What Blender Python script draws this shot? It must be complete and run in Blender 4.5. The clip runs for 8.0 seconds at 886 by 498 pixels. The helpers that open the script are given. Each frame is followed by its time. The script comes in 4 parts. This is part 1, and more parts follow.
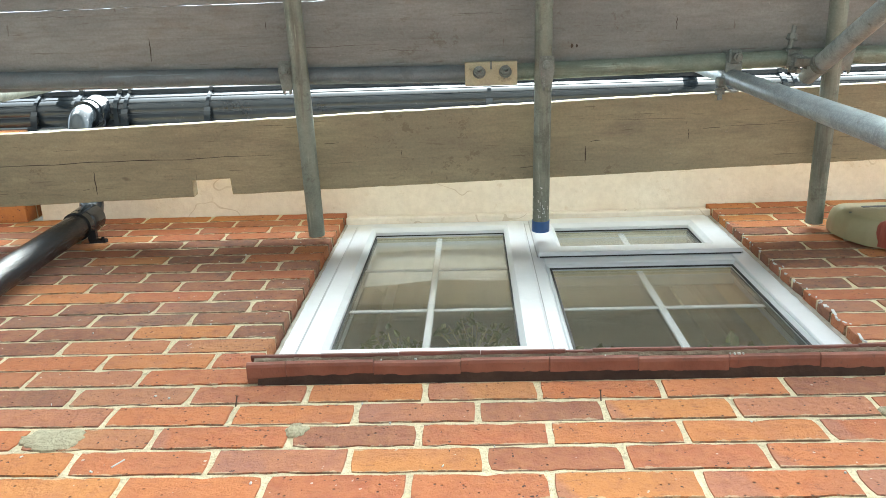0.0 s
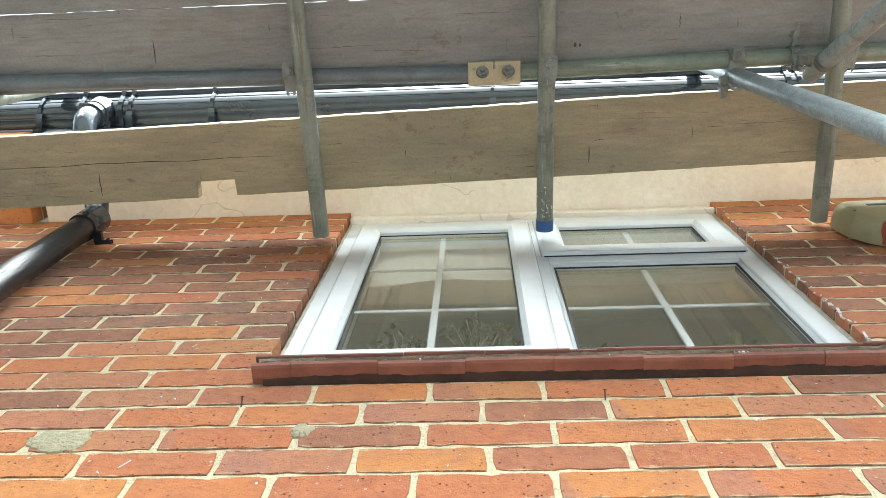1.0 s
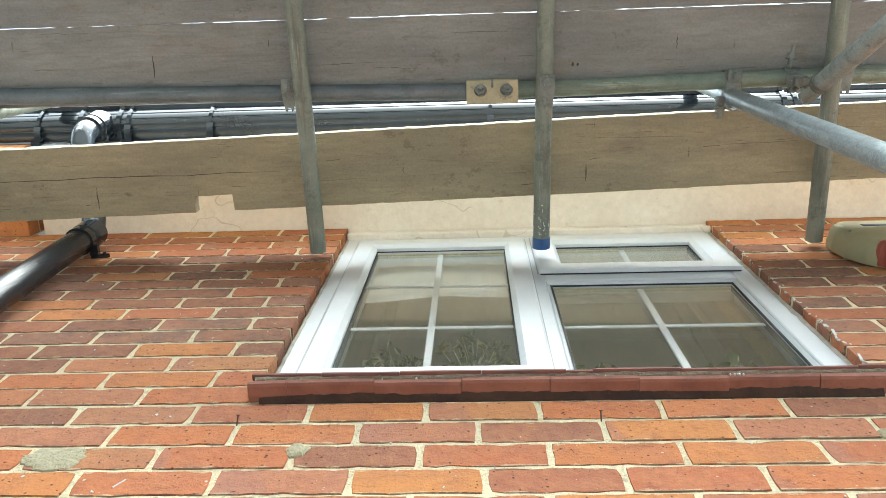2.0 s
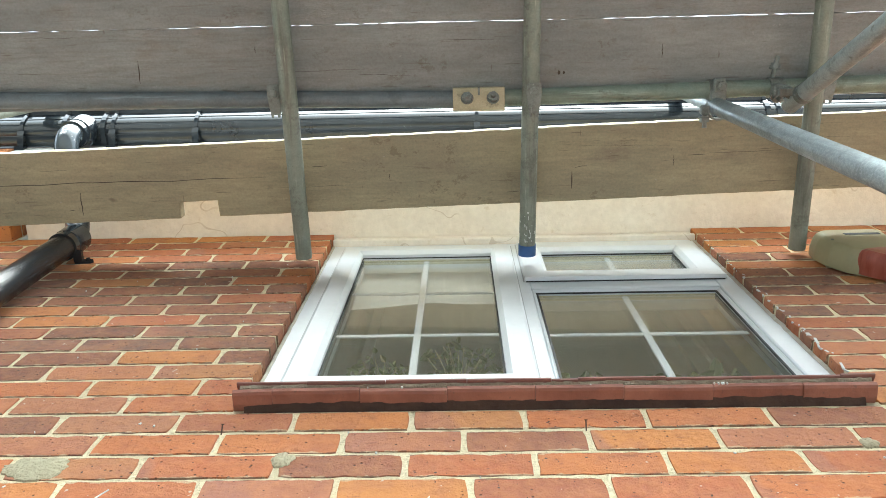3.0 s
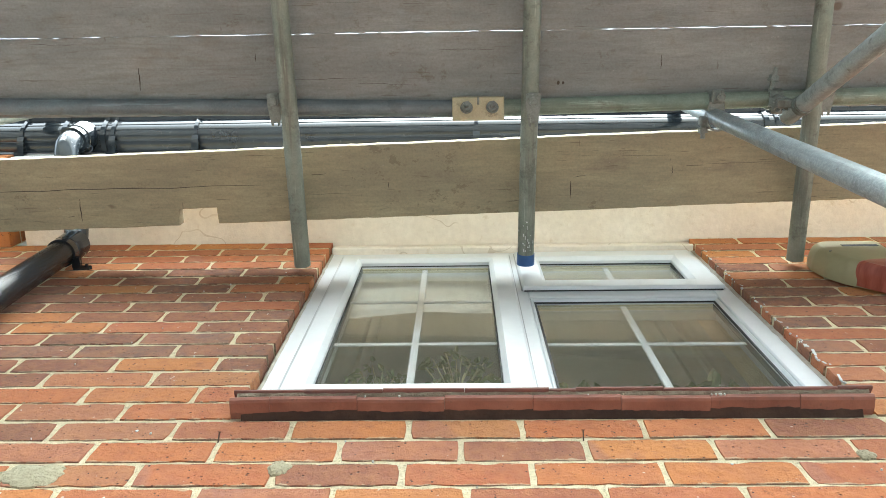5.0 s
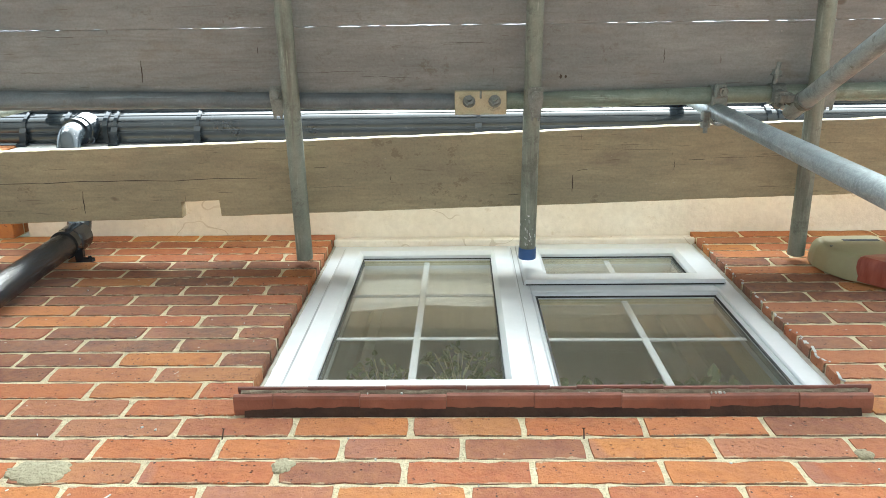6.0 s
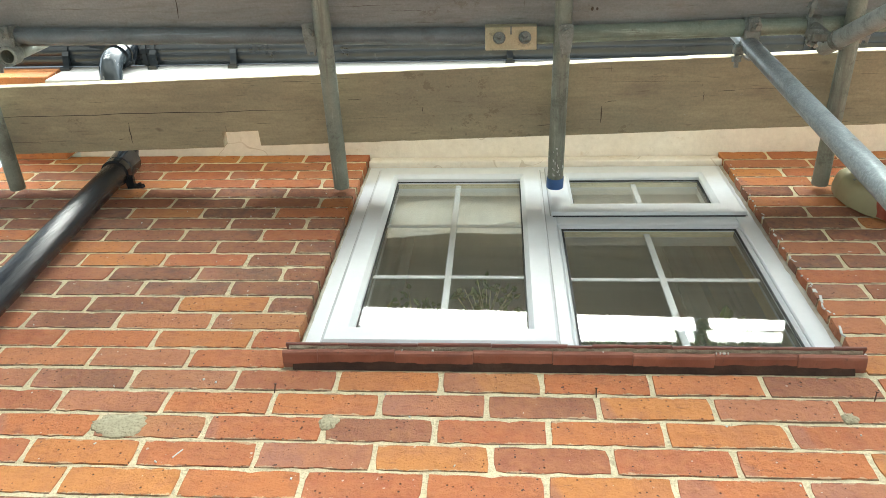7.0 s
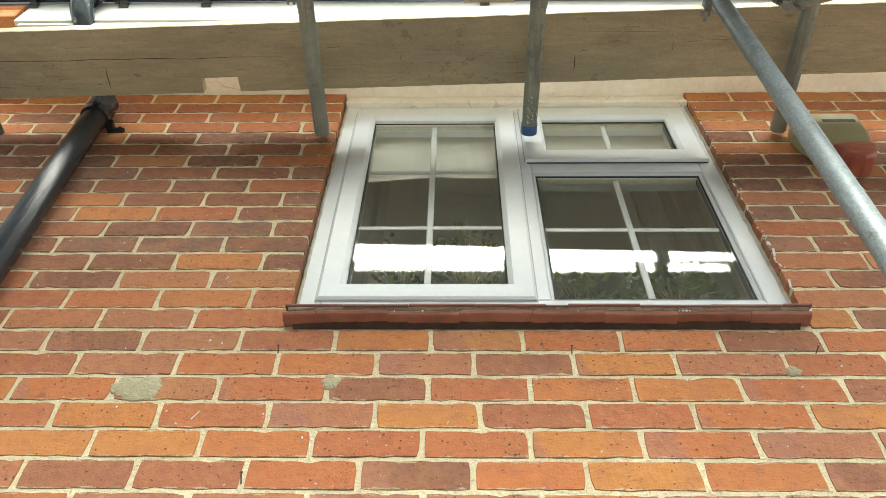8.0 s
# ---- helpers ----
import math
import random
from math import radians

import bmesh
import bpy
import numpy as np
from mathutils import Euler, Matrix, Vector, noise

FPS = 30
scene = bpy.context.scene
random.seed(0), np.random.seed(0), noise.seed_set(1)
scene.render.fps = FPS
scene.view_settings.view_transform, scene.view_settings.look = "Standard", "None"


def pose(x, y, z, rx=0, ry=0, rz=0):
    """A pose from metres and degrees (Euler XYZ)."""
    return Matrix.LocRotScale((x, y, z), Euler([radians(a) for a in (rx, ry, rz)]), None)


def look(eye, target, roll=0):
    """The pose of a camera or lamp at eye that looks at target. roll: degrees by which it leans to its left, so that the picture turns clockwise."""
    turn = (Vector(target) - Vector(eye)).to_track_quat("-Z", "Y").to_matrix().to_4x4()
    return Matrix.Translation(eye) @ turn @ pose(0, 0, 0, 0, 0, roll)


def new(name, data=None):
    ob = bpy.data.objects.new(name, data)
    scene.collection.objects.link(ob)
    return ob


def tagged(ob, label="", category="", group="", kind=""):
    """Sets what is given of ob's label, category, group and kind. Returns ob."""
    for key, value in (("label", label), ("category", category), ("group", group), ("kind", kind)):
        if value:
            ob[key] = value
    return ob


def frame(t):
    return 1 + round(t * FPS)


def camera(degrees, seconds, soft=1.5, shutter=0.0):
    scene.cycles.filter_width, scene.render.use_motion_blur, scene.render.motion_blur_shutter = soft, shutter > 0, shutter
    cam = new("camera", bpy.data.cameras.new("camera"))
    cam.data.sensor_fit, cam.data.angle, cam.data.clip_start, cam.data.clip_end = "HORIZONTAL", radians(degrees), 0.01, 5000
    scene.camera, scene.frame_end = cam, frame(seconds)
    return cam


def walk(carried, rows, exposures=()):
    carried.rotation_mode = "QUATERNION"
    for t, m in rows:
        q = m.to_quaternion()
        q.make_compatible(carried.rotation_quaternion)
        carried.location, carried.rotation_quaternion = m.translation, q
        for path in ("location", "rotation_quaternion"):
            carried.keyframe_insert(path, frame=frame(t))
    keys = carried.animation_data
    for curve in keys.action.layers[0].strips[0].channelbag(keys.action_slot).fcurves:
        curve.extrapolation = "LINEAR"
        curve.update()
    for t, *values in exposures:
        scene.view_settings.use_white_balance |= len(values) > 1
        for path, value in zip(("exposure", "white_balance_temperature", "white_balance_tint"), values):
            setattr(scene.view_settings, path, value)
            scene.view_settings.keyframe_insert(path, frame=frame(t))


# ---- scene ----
cam = camera(58.1, 8.0, soft=0.5)
PATH = [
    (0, (-0.116, -0.684, 1.95), (-0.199, -0.087, 3.857), 6.2),
    (0.5, (-0.117, -0.685, 1.947), (-0.206, -0.082, 3.852), 6.6),
    (1, (-0.115, -0.687, 1.948), (-0.209, -0.088, 3.854), 6.9),
    (1.5, (-0.116, -0.694, 1.948), (-0.209, -0.112, 3.859), 7.3),
    (3, (-0.117, -0.712, 1.95), (-0.165, -0.149, 3.868), 3.7),
    (3.5, (-0.115, -0.703, 1.95), (-0.156, -0.146, 3.87), 3.2),
    (4, (-0.116, -0.704, 1.949), (-0.162, -0.148, 3.87), 3.7),
    (4.5, (-0.118, -0.705, 1.949), (-0.163, -0.162, 3.874), 3.9),
    (5.8, (-0.112, -0.735, 1.947), (-0.159, -0.19, 3.87), 4.2),
    (6, (-0.118, -0.742, 1.949), (-0.166, -0.161, 3.862), 4.1),
    (6.5, (-0.129, -0.836, 1.949), (-0.199, -0.096, 3.805), 4.7),
    (7, (-0.095, -1.008, 1.936), (-0.236, -0.08, 3.702), 7.7),
    (7.5, (-0.117, -1.147, 1.927), (-0.223, -0.061, 3.603), 5.1),
    (8, (-0.157, -1.22, 1.92), (-0.191, -0.053, 3.543), 1.3),
]
walk(cam, [(t, look(eye, target, roll)) for t, eye, target, roll in PATH],
     exposures=[(0, 2.88, 5850, -3), (6.2, 2.88, 5850, -3), (7.0, 2.74, 6150, -3), (8.0, 2.46, 6550, -3)])

# ---- world, sun, exposure ----
world = bpy.data.worlds.new("overcast_sky")
scene.world = world
world.use_nodes = True
wn = world.node_tree
sky = wn.nodes.new("ShaderNodeTexSky")
sky.sky_type = "NISHITA"
sky.sun_disc = False
sky.sun_elevation, sky.sun_rotation = radians(54), radians(169)
sky.air_density, sky.dust_density, sky.ozone_density = 1.0, 6.0, 0.6
haze = wn.nodes.new("ShaderNodeHueSaturation")
haze.inputs["Saturation"].default_value = 0.45
wn.links.new(sky.outputs[0], haze.inputs["Color"])
wn.links.new(haze.outputs[0], wn.nodes["Background"].inputs[0])
wn.nodes["Background"].inputs[1].default_value = 0.15

sun = new("sun", bpy.data.lights.new("sun", "SUN"))
sun.data.energy, sun.data.angle, sun.data.color = 0.5, radians(50), (1.0, 0.97, 0.93)
sun.matrix_world = look((0.6, -3.0, 4.3), (0, 0, 0))


# ---- materials ----
def material(name, rough=0.6, metal=0.0):
    m = bpy.data.materials.new(name)
    m.use_nodes = True
    b = m.node_tree.nodes["Principled BSDF"]
    b.inputs["Roughness"].default_value, b.inputs["Metallic"].default_value = rough, metal
    return m, m.node_tree, b


def node(nt, kind, **values):
    n = nt.nodes.new(kind)
    for k, v in values.items():
        n.inputs[k.replace("_", " ")].default_value = v
    return n


def coords(nt, which="Object", scale=(1, 1, 1), shuffle=True):
    tc = nt.nodes.new("ShaderNodeTexCoord")
    mp = nt.nodes.new("ShaderNodeMapping")
    mp.inputs["Scale"].default_value = scale
    nt.links.new(tc.outputs[which], mp.inputs["Vector"])
    if shuffle:
        info = nt.nodes.new("ShaderNodeObjectInfo")
        mul = nt.nodes.new("ShaderNodeMath")
        mul.operation = "MULTIPLY"
        mul.inputs[1].default_value = 37.0
        nt.links.new(info.outputs["Random"], mul.inputs[0])
        nt.links.new(mul.outputs[0], mp.inputs["Location"])
    return mp.outputs[0]


def noise_fac(nt, vec, scale, detail=4.0, rough=0.55, lo=0.35, hi=0.65):
    n = node(nt, "ShaderNodeTexNoise", Scale=scale, Detail=detail, Roughness=rough)
    nt.links.new(vec, n.inputs["Vector"])
    r = nt.nodes.new("ShaderNodeMapRange")
    r.inputs["From Min"].default_value, r.inputs["From Max"].default_value = lo, hi
    nt.links.new(n.outputs[0], r.inputs[0])
    return r.outputs[0]


def blend(nt, fac, a, b):
    mx = nt.nodes.new("ShaderNodeMix")
    mx.data_type = "RGBA"
    for sock, v in ((mx.inputs[0], fac), (mx.inputs[6], a), (mx.inputs[7], b)):
        if isinstance(v, bpy.types.NodeSocket):
            nt.links.new(v, sock)
        elif isinstance(v, (int, float)):
            sock.default_value = v
        else:
            sock.default_value = (*v, 1)
    return mx.outputs[2]


def scaled(nt, fac, k):
    mul = nt.nodes.new("ShaderNodeMath")
    mul.operation = "MULTIPLY"
    nt.links.new(fac, mul.inputs[0])
    mul.inputs[1].default_value = k
    return mul.outputs[0]


def relief(nt, b, height, strength=0.3, dist=0.004):
    bp = node(nt, "ShaderNodeBump", Strength=strength, Distance=dist)
    nt.links.new(height, bp.inputs["Height"])
    nt.links.new(bp.outputs[0], b.inputs["Normal"])


def worn(name, c1, c2, rough=0.6, metal=0.0, big=3.0, fine=60.0, bump=0.2, amount=1.0, stretch=(1, 1, 1), dirt_or_glint=None):
    """Two colours mixed at a large scale, fine grain and relief; dirt: a third colour in spots."""
    m, nt, b = material(name, rough, metal)
    v = coords(nt, scale=stretch)
    f1 = noise_fac(nt, v, big)
    f2 = noise_fac(nt, v, fine, 6.0, 0.65)
    col = blend(nt, scaled(nt, f1, amount), c1, c2)
    col = blend(nt, scaled(nt, f2, 0.35 * amount), col, tuple(x * 0.72 for x in c2))
    if dirt_or_glint:
        f3 = noise_fac(nt, v, big * 6, 5.0, 0.7, 0.60, 0.72)
        col = blend(nt, scaled(nt, f3, 0.7), col, dirt_or_glint)
    nt.links.new(col, b.inputs["Base Color"])
    relief(nt, b, f2, bump, 0.002)
    return m


def brick_material(per_island=False, dark_shaded=False):
    m, nt, b = material("dark_shaded_clay_brick" if dark_shaded else "weathered_clay_brick" if per_island else "fired_clay_brick", 0.85)
    if per_island:
        rnd = nt.nodes.new("ShaderNodeNewGeometry").outputs["Random Per Island"]
    else:
        rnd = nt.nodes.new("ShaderNodeObjectInfo").outputs["Random"]
    ramp = nt.nodes.new("ShaderNodeValToRGB")
    stops = ((0.0, (0.195, 0.087, 0.058)), (0.08, (0.285, 0.105, 0.060)), (0.22, (0.385, 0.114, 0.050)), (0.44, (0.455, 0.146, 0.050)),
             (0.64, (0.510, 0.218, 0.058)), (0.74, (0.335, 0.145, 0.085)), (0.83, (0.490, 0.166, 0.058)), (0.94, (0.405, 0.156, 0.082)), (1.0, (0.275, 0.130, 0.090)))
    # darker stops for dark bricks, with shade beneath the boards mixed in
    if dark_shaded:
        stops = ((0.0, (0.115, 0.060, 0.048)), (0.3, (0.17, 0.070, 0.048)), (0.6, (0.23, 0.085, 0.05)), (0.8, (0.15, 0.085, 0.065)), (1.0, (0.20, 0.10, 0.075)))
    el = ramp.color_ramp.elements
    el[0].position, el[0].color = stops[0][0], (*stops[0][1], 1)
    el[1].position, el[1].color = stops[-1][0], (*stops[-1][1], 1)
    for p, c in stops[1:-1]:
        e = el.new(p)
        e.color = (*c, 1)
    nt.links.new(rnd, ramp.inputs[0])
    v = coords(nt, shuffle=not per_island)
    if not per_island:
        # kiss mark from the kiln: part of the face fired darker, behind a slanting edge
        tc = nt.nodes.new("ShaderNodeTexCoord")
        sep = nt.nodes.new("ShaderNodeSeparateXYZ")
        nt.links.new(tc.outputs["Object"], sep.inputs[0])
        wob = node(nt, "ShaderNodeTexNoise", Scale=12.0)
        nt.links.new(v, wob.inputs["Vector"])
        def mad(a, k, c):
            n = nt.nodes.new("ShaderNodeMath")
            n.operation = "MULTIPLY_ADD"
            nt.links.new(a, n.inputs[0])
            n.inputs[1].default_value = k
            if isinstance(c, bpy.types.NodeSocket):
                nt.links.new(c, n.inputs[2])
            else:
                n.inputs[2].default_value = c
            return n.outputs[0]
        where = mad(wob.outputs[0], 0.05, mad(sep.outputs["Z"], 0.45, sep.outputs["X"]))
        frac = nt.nodes.new("ShaderNodeMath")
        frac.operation = "FRACT"
        nt.links.new(mad(rnd, 7.31, 0.0), frac.inputs[0])
        edge = nt.nodes.new("ShaderNodeMapRange")
        edge.inputs["From Min"].default_value, edge.inputs["From Max"].default_value = -0.004, 0.010
        nt.links.new(mad(frac.outputs[0], 0.42, where), edge.inputs[0])
        inv = mad(edge.outputs[0], -1.0, 1.0)
        base = blend(nt, scaled(nt, inv, 0.68), ramp.outputs[0], (0.325, 0.140, 0.100))
    else:
        base = ramp.outputs[0]
    cloud = noise_fac(nt, v, 9.0, 3.0, 0.5, 0.48, 0.62)
    col = blend(nt, scaled(nt, cloud, 0.42), base, (0.345, 0.130, 0.068))
    grain = noise_fac(nt, v, 42.0, 8.0, 0.72)
    col = blend(nt, scaled(nt, grain, 0.26), col, (0.64, 0.285, 0.090))
    mottle = noise_fac(nt, v, 28.0, 5.0, 0.7, 0.50, 0.70)
    col = blend(nt, scaled(nt, mottle, 0.40), col, (0.28, 0.09, 0.05))
    creases = noise_fac(nt, coords(nt, scale=(1, 1, 3.5), shuffle=not per_island), 14.0, 6.0, 0.7, 0.60, 0.68)
    col = blend(nt, scaled(nt, creases, 0.48), col, (0.15, 0.05, 0.035))
    # fine branching drying cracks
    warp = node(nt, "ShaderNodeTexNoise", Scale=18.0, Detail=4.0)
    nt.links.new(v, warp.inputs["Vector"])
    band = nt.nodes.new("ShaderNodeMath")
    band.operation = "COMPARE"
    band.inputs[1].default_value, band.inputs[2].default_value = 0.5, 0.006
    nt.links.new(warp.outputs[0], band.inputs[0])
    some = noise_fac(nt, v, 7.0, 2.0, 0.5, 0.62, 0.66)
    both = nt.nodes.new("ShaderNodeMath")
    both.operation = "MULTIPLY"
    nt.links.new(band.outputs[0], both.inputs[0])
    nt.links.new(some, both.inputs[1])
    col = blend(nt, scaled(nt, both.outputs[0], 0.5), col, (0.15, 0.055, 0.035))
    # round pits
    cells = node(nt, "ShaderNodeTexVoronoi", Scale=85.0)
    nt.links.new(v, cells.inputs["Vector"])
    hole = nt.nodes.new("ShaderNodeMapRange")
    hole.inputs["From Min"].default_value, hole.inputs["From Max"].default_value = 0.26, 0.07
    nt.links.new(cells.outputs["Distance"], hole.inputs[0])
    pick = nt.nodes.new("ShaderNodeSeparateColor")
    nt.links.new(cells.outputs["Color"], pick.inputs[0])
    few = nt.nodes.new("ShaderNodeMath")
    few.operation = "GREATER_THAN"
    few.inputs[1].default_value = 0.62
    nt.links.new(pick.outputs[0], few.inputs[0])
    size = nt.nodes.new("ShaderNodeMapRange")
    size.inputs["To Min"].default_value, size.inputs["To Max"].default_value = 0.08, 0.30
    nt.links.new(pick.outputs[1], size.inputs[0])
    nt.links.new(size.outputs[0], hole.inputs["From Min"])
    pits = nt.nodes.new("ShaderNodeMath")
    pits.operation = "MULTIPLY"
    nt.links.new(hole.outputs[0], pits.inputs[0])
    nt.links.new(few.outputs[0], pits.inputs[1])
    col = blend(nt, scaled(nt, pits.outputs[0], 0.9), col, (0.045, 0.022, 0.018))
    specks = noise_fac(nt, v, 105.0, 2.0, 0.5, 0.715, 0.74)
    col = blend(nt, specks, col, (0.05, 0.025, 0.02))
    lime = noise_fac(nt, v, 70.0, 2.0, 0.5, 0.735, 0.76)
    col = blend(nt, scaled(nt, lime, 0.8), col, (0.62, 0.52, 0.42))
    if not per_island:
        # mortar smeared over the long arrises
        rim = nt.nodes.new("ShaderNodeMath")
        rim.operation = "ABSOLUTE"
        nt.links.new(sep.outputs["Z"], rim.inputs[0])
        smear = node(nt, "ShaderNodeTexNoise", Scale=26.0, Detail=6.0, Roughness=0.7)
        nt.links.new(v, smear.inputs["Vector"])
        edge2 = nt.nodes.new("ShaderNodeMapRange")
        edge2.inputs["From Min"].default_value, edge2.inputs["From Max"].default_value = 0.0458, 0.0472
        nt.links.new(mad(smear.outputs[0], 0.030, rim.outputs[0]), edge2.inputs[0])
        col = blend(nt, scaled(nt, edge2.outputs[0], 0.55), col, (0.58, 0.50, 0.33))
        # broken dark arrises, shade of the joint gaps put into the colour
        gap_shade = node(nt, "ShaderNodeTexNoise", Scale=55.0, Detail=5.0, Roughness=0.7)
        nt.links.new(coords(nt, scale=(0.6, 1, 1)), gap_shade.inputs["Vector"])
        edge3 = nt.nodes.new("ShaderNodeMapRange")
        edge3.inputs["From Min"].default_value, edge3.inputs["From Max"].default_value = 0.0436, 0.0446
        nt.links.new(mad(gap_shade.outputs[0], 0.024, rim.outputs[0]), edge3.inputs[0])
        col = blend(nt, scaled(nt, edge3.outputs[0], 0.55), col, (0.085, 0.042, 0.028))
    nt.links.new(col, b.inputs["Base Color"])
    rough_h = nt.nodes.new("ShaderNodeMath")
    rough_h.operation = "SUBTRACT"
    nt.links.new(grain, rough_h.inputs[0])
    nt.links.new(pits.outputs[0], rough_h.inputs[1])
    relief(nt, b, rough_h.outputs[0], 0.9, 0.0025)
    return m


def mortar_material():
    m, nt, b = material("sandy_mortar", 0.95)
    v = coords(nt, shuffle=False)
    big = noise_fac(nt, v, 7.0, 5.0)
    grain = noise_fac(nt, v, 180.0, 5.0, 0.75)
    lumps = noise_fac(nt, v, 60.0, 6.0, 0.7, 0.35, 0.65)
    col = blend(nt, big, (0.86, 0.77, 0.53), (0.73, 0.64, 0.43))
    col = blend(nt, scaled(nt, grain, 0.45), col, (0.50, 0.42, 0.27))
    holes = noise_fac(nt, v, 60.0, 5.0, 0.7, 0.585, 0.65)
    col = blend(nt, scaled(nt, holes, 0.45), col, (0.26, 0.19, 0.11))
    nt.links.new(col, b.inputs["Base Color"])
    relief(nt, b, lumps, 0.8, 0.006)
    return m


def board_material(name, pale, deep, stain):
    m, nt, b = material(name, 0.85)
    v = coords(nt, scale=(1.6, 9, 9))
    g1 = noise_fac(nt, v, 6.0, 10.0, 0.70, 0.30, 0.70)
    v2 = coords(nt, scale=(0.9, 3.0, 3.0))
    g2 = noise_fac(nt, v2, 3.0, 5.0, 0.6, 0.38, 0.62)
    v3 = coords(nt, scale=(1.6, 30, 30))
    g3 = noise_fac(nt, v3, 3.0, 6.0, 0.65, 0.64, 0.68)
    g4 = noise_fac(nt, coords(nt, scale=(1.0, 1.6, 1.6)), 22.0, 5.0, 0.7, 0.58, 0.72)
    col = blend(nt, g1, pale, deep)
    col = blend(nt, scaled(nt, g2, 0.55), col, stain)
    col = blend(nt, scaled(nt, g4, 0.35), col, (0.17, 0.13, 0.09))
    col = blend(nt, scaled(nt, g3, 0.28), col, (0.14, 0.105, 0.07))
    g5 = noise_fac(nt, coords(nt, scale=(1.0, 2.2, 2.2)), 5.0, 4.0, 0.6, 0.60, 0.74)
    col = blend(nt, scaled(nt, g5, 0.5), col, (0.20, 0.16, 0.12))
    knots = noise_fac(nt, coords(nt, scale=(1.0, 1.7, 1.7)), 7.5, 1.0, 0.4, 0.77, 0.80)
    col = blend(nt, scaled(nt, knots, 0.75), col, (0.12, 0.085, 0.06))
    pale_spots = noise_fac(nt, coords(nt, scale=(1.0, 1.4, 1.4)), 60.0, 3.0, 0.6, 0.70, 0.76)
    col = blend(nt, scaled(nt, pale_spots, 0.35), col, (0.55, 0.52, 0.46))
    # short splits and tool marks
    g6 = noise_fac(nt, coords(nt, scale=(3.0, 45, 45)), 3.0, 3.0, 0.6, 0.66, 0.70)
    col = blend(nt, scaled(nt, g6, 0.5), col, (0.12, 0.09, 0.06))
    g7 = noise_fac(nt, coords(nt, scale=(16.0, 3.5, 3.5)), 3.2, 3.0, 0.6, 0.735, 0.76)
    col = blend(nt, scaled(nt, g7, 0.5), col, (0.13, 0.10, 0.07))
    g8 = noise_fac(nt, coords(nt), 130.0, 4.0, 0.7, 0.40, 0.64)
    col = blend(nt, scaled(nt, g8, 0.22), col, (0.12, 0.10, 0.075))
    # growth-ring lines, bent round the knots, and dark ring marks
    rings = node(nt, "ShaderNodeTexWave", Scale=3.1, Distortion=13.0, Detail=5.0)
    rings.inputs["Detail Scale"].default_value = 1.4
    rings.wave_type, rings.bands_direction = "BANDS", "Y"
    nt.links.new(coords(nt, scale=(0.55, 5.5, 1.0)), rings.inputs["Vector"])
    line = nt.nodes.new("ShaderNodeMapRange")
    line.inputs["From Min"].default_value, line.inputs["From Max"].default_value = 0.62, 1.0
    nt.links.new(rings.outputs["Fac"], line.inputs[0])
    where = noise_fac(nt, coords(nt, scale=(0.8, 2.5, 2.5)), 2.2, 3.0, 0.6, 0.46, 0.66)
    lines = nt.nodes.new("ShaderNodeMath")
    lines.operation = "MULTIPLY"
    nt.links.new(line.outputs[0], lines.inputs[0])
    nt.links.new(where, lines.inputs[1])
    col = blend(nt, scaled(nt, lines.outputs[0], 0.17), col, (0.15, 0.115, 0.075))
    # scuffs and rubbed-in dirt with sharp edges
    scuff = noise_fac(nt, coords(nt, scale=(1.0, 1.3, 1.3)), 16.0, 9.0, 0.78, 0.575, 0.60)
    patchy = noise_fac(nt, coords(nt, scale=(1.0, 1.5, 1.5)), 3.0, 3.0, 0.5, 0.50, 0.62)
    both = nt.nodes.new("ShaderNodeMath")
    both.operation = "MULTIPLY"
    nt.links.new(scuff, both.inputs[0])
    nt.links.new(patchy, both.inputs[1])
    col = blend(nt, scaled(nt, both.outputs[0], 0.42), col, (0.13, 0.095, 0.06))
    nt.links.new(col, b.inputs["Base Color"])
    relief(nt, b, g1, 0.5, 0.003)
    return m


def steel_material(name, tint, rough=0.42, spangle=0.2, streak=None, grime=(0.10, 0.095, 0.075)):
    m, nt, b = material(name, rough, 0.35)
    v = coords(nt, scale=(1, 1, 1))
    f1 = noise_fac(nt, v, 14.0, 6.0, 0.7)
    f2 = noise_fac(nt, v, 170.0, 5.0, 0.75, 0.45, 0.62)
    col = blend(nt, f1, tint, tuple(x * 0.86 for x in tint))
    col = blend(nt, scaled(nt, f2, spangle), col, tuple(min(1, x * 1.6) for x in tint))
    col = blend(nt, noise_fac(nt, v, 22.0, 6.0, 0.7, 0.60, 0.72), col, (0.15, 0.14, 0.11))
    if streak:
        # scratches and dried runs along the tube
        w = coords(nt, scale=streak)
        col = blend(nt, scaled(nt, noise_fac(nt, w, 30.0, 6.0, 0.7, 0.52, 0.66), 0.55), col, grime)
        col = blend(nt, scaled(nt, noise_fac(nt, w, 55.0, 5.0, 0.7, 0.60, 0.68), 0.5), col, tuple(min(1, x * 2.0) for x in tint))
        col = blend(nt, scaled(nt, noise_fac(nt, v, 9.0, 7.0, 0.75, 0.56, 0.62), 0.45), col, grime)
    nt.links.new(col, b.inputs["Base Color"])
    rr = nt.nodes.new("ShaderNodeMapRange")
    rr.inputs["To Min"].default_value, rr.inputs["To Max"].default_value = rough - 0.08, rough + 0.2
    nt.links.new(f1, rr.inputs[0])
    nt.links.new(rr.outputs[0], b.inputs["Roughness"])
    relief(nt, b, f2, 0.12, 0.001)
    return m


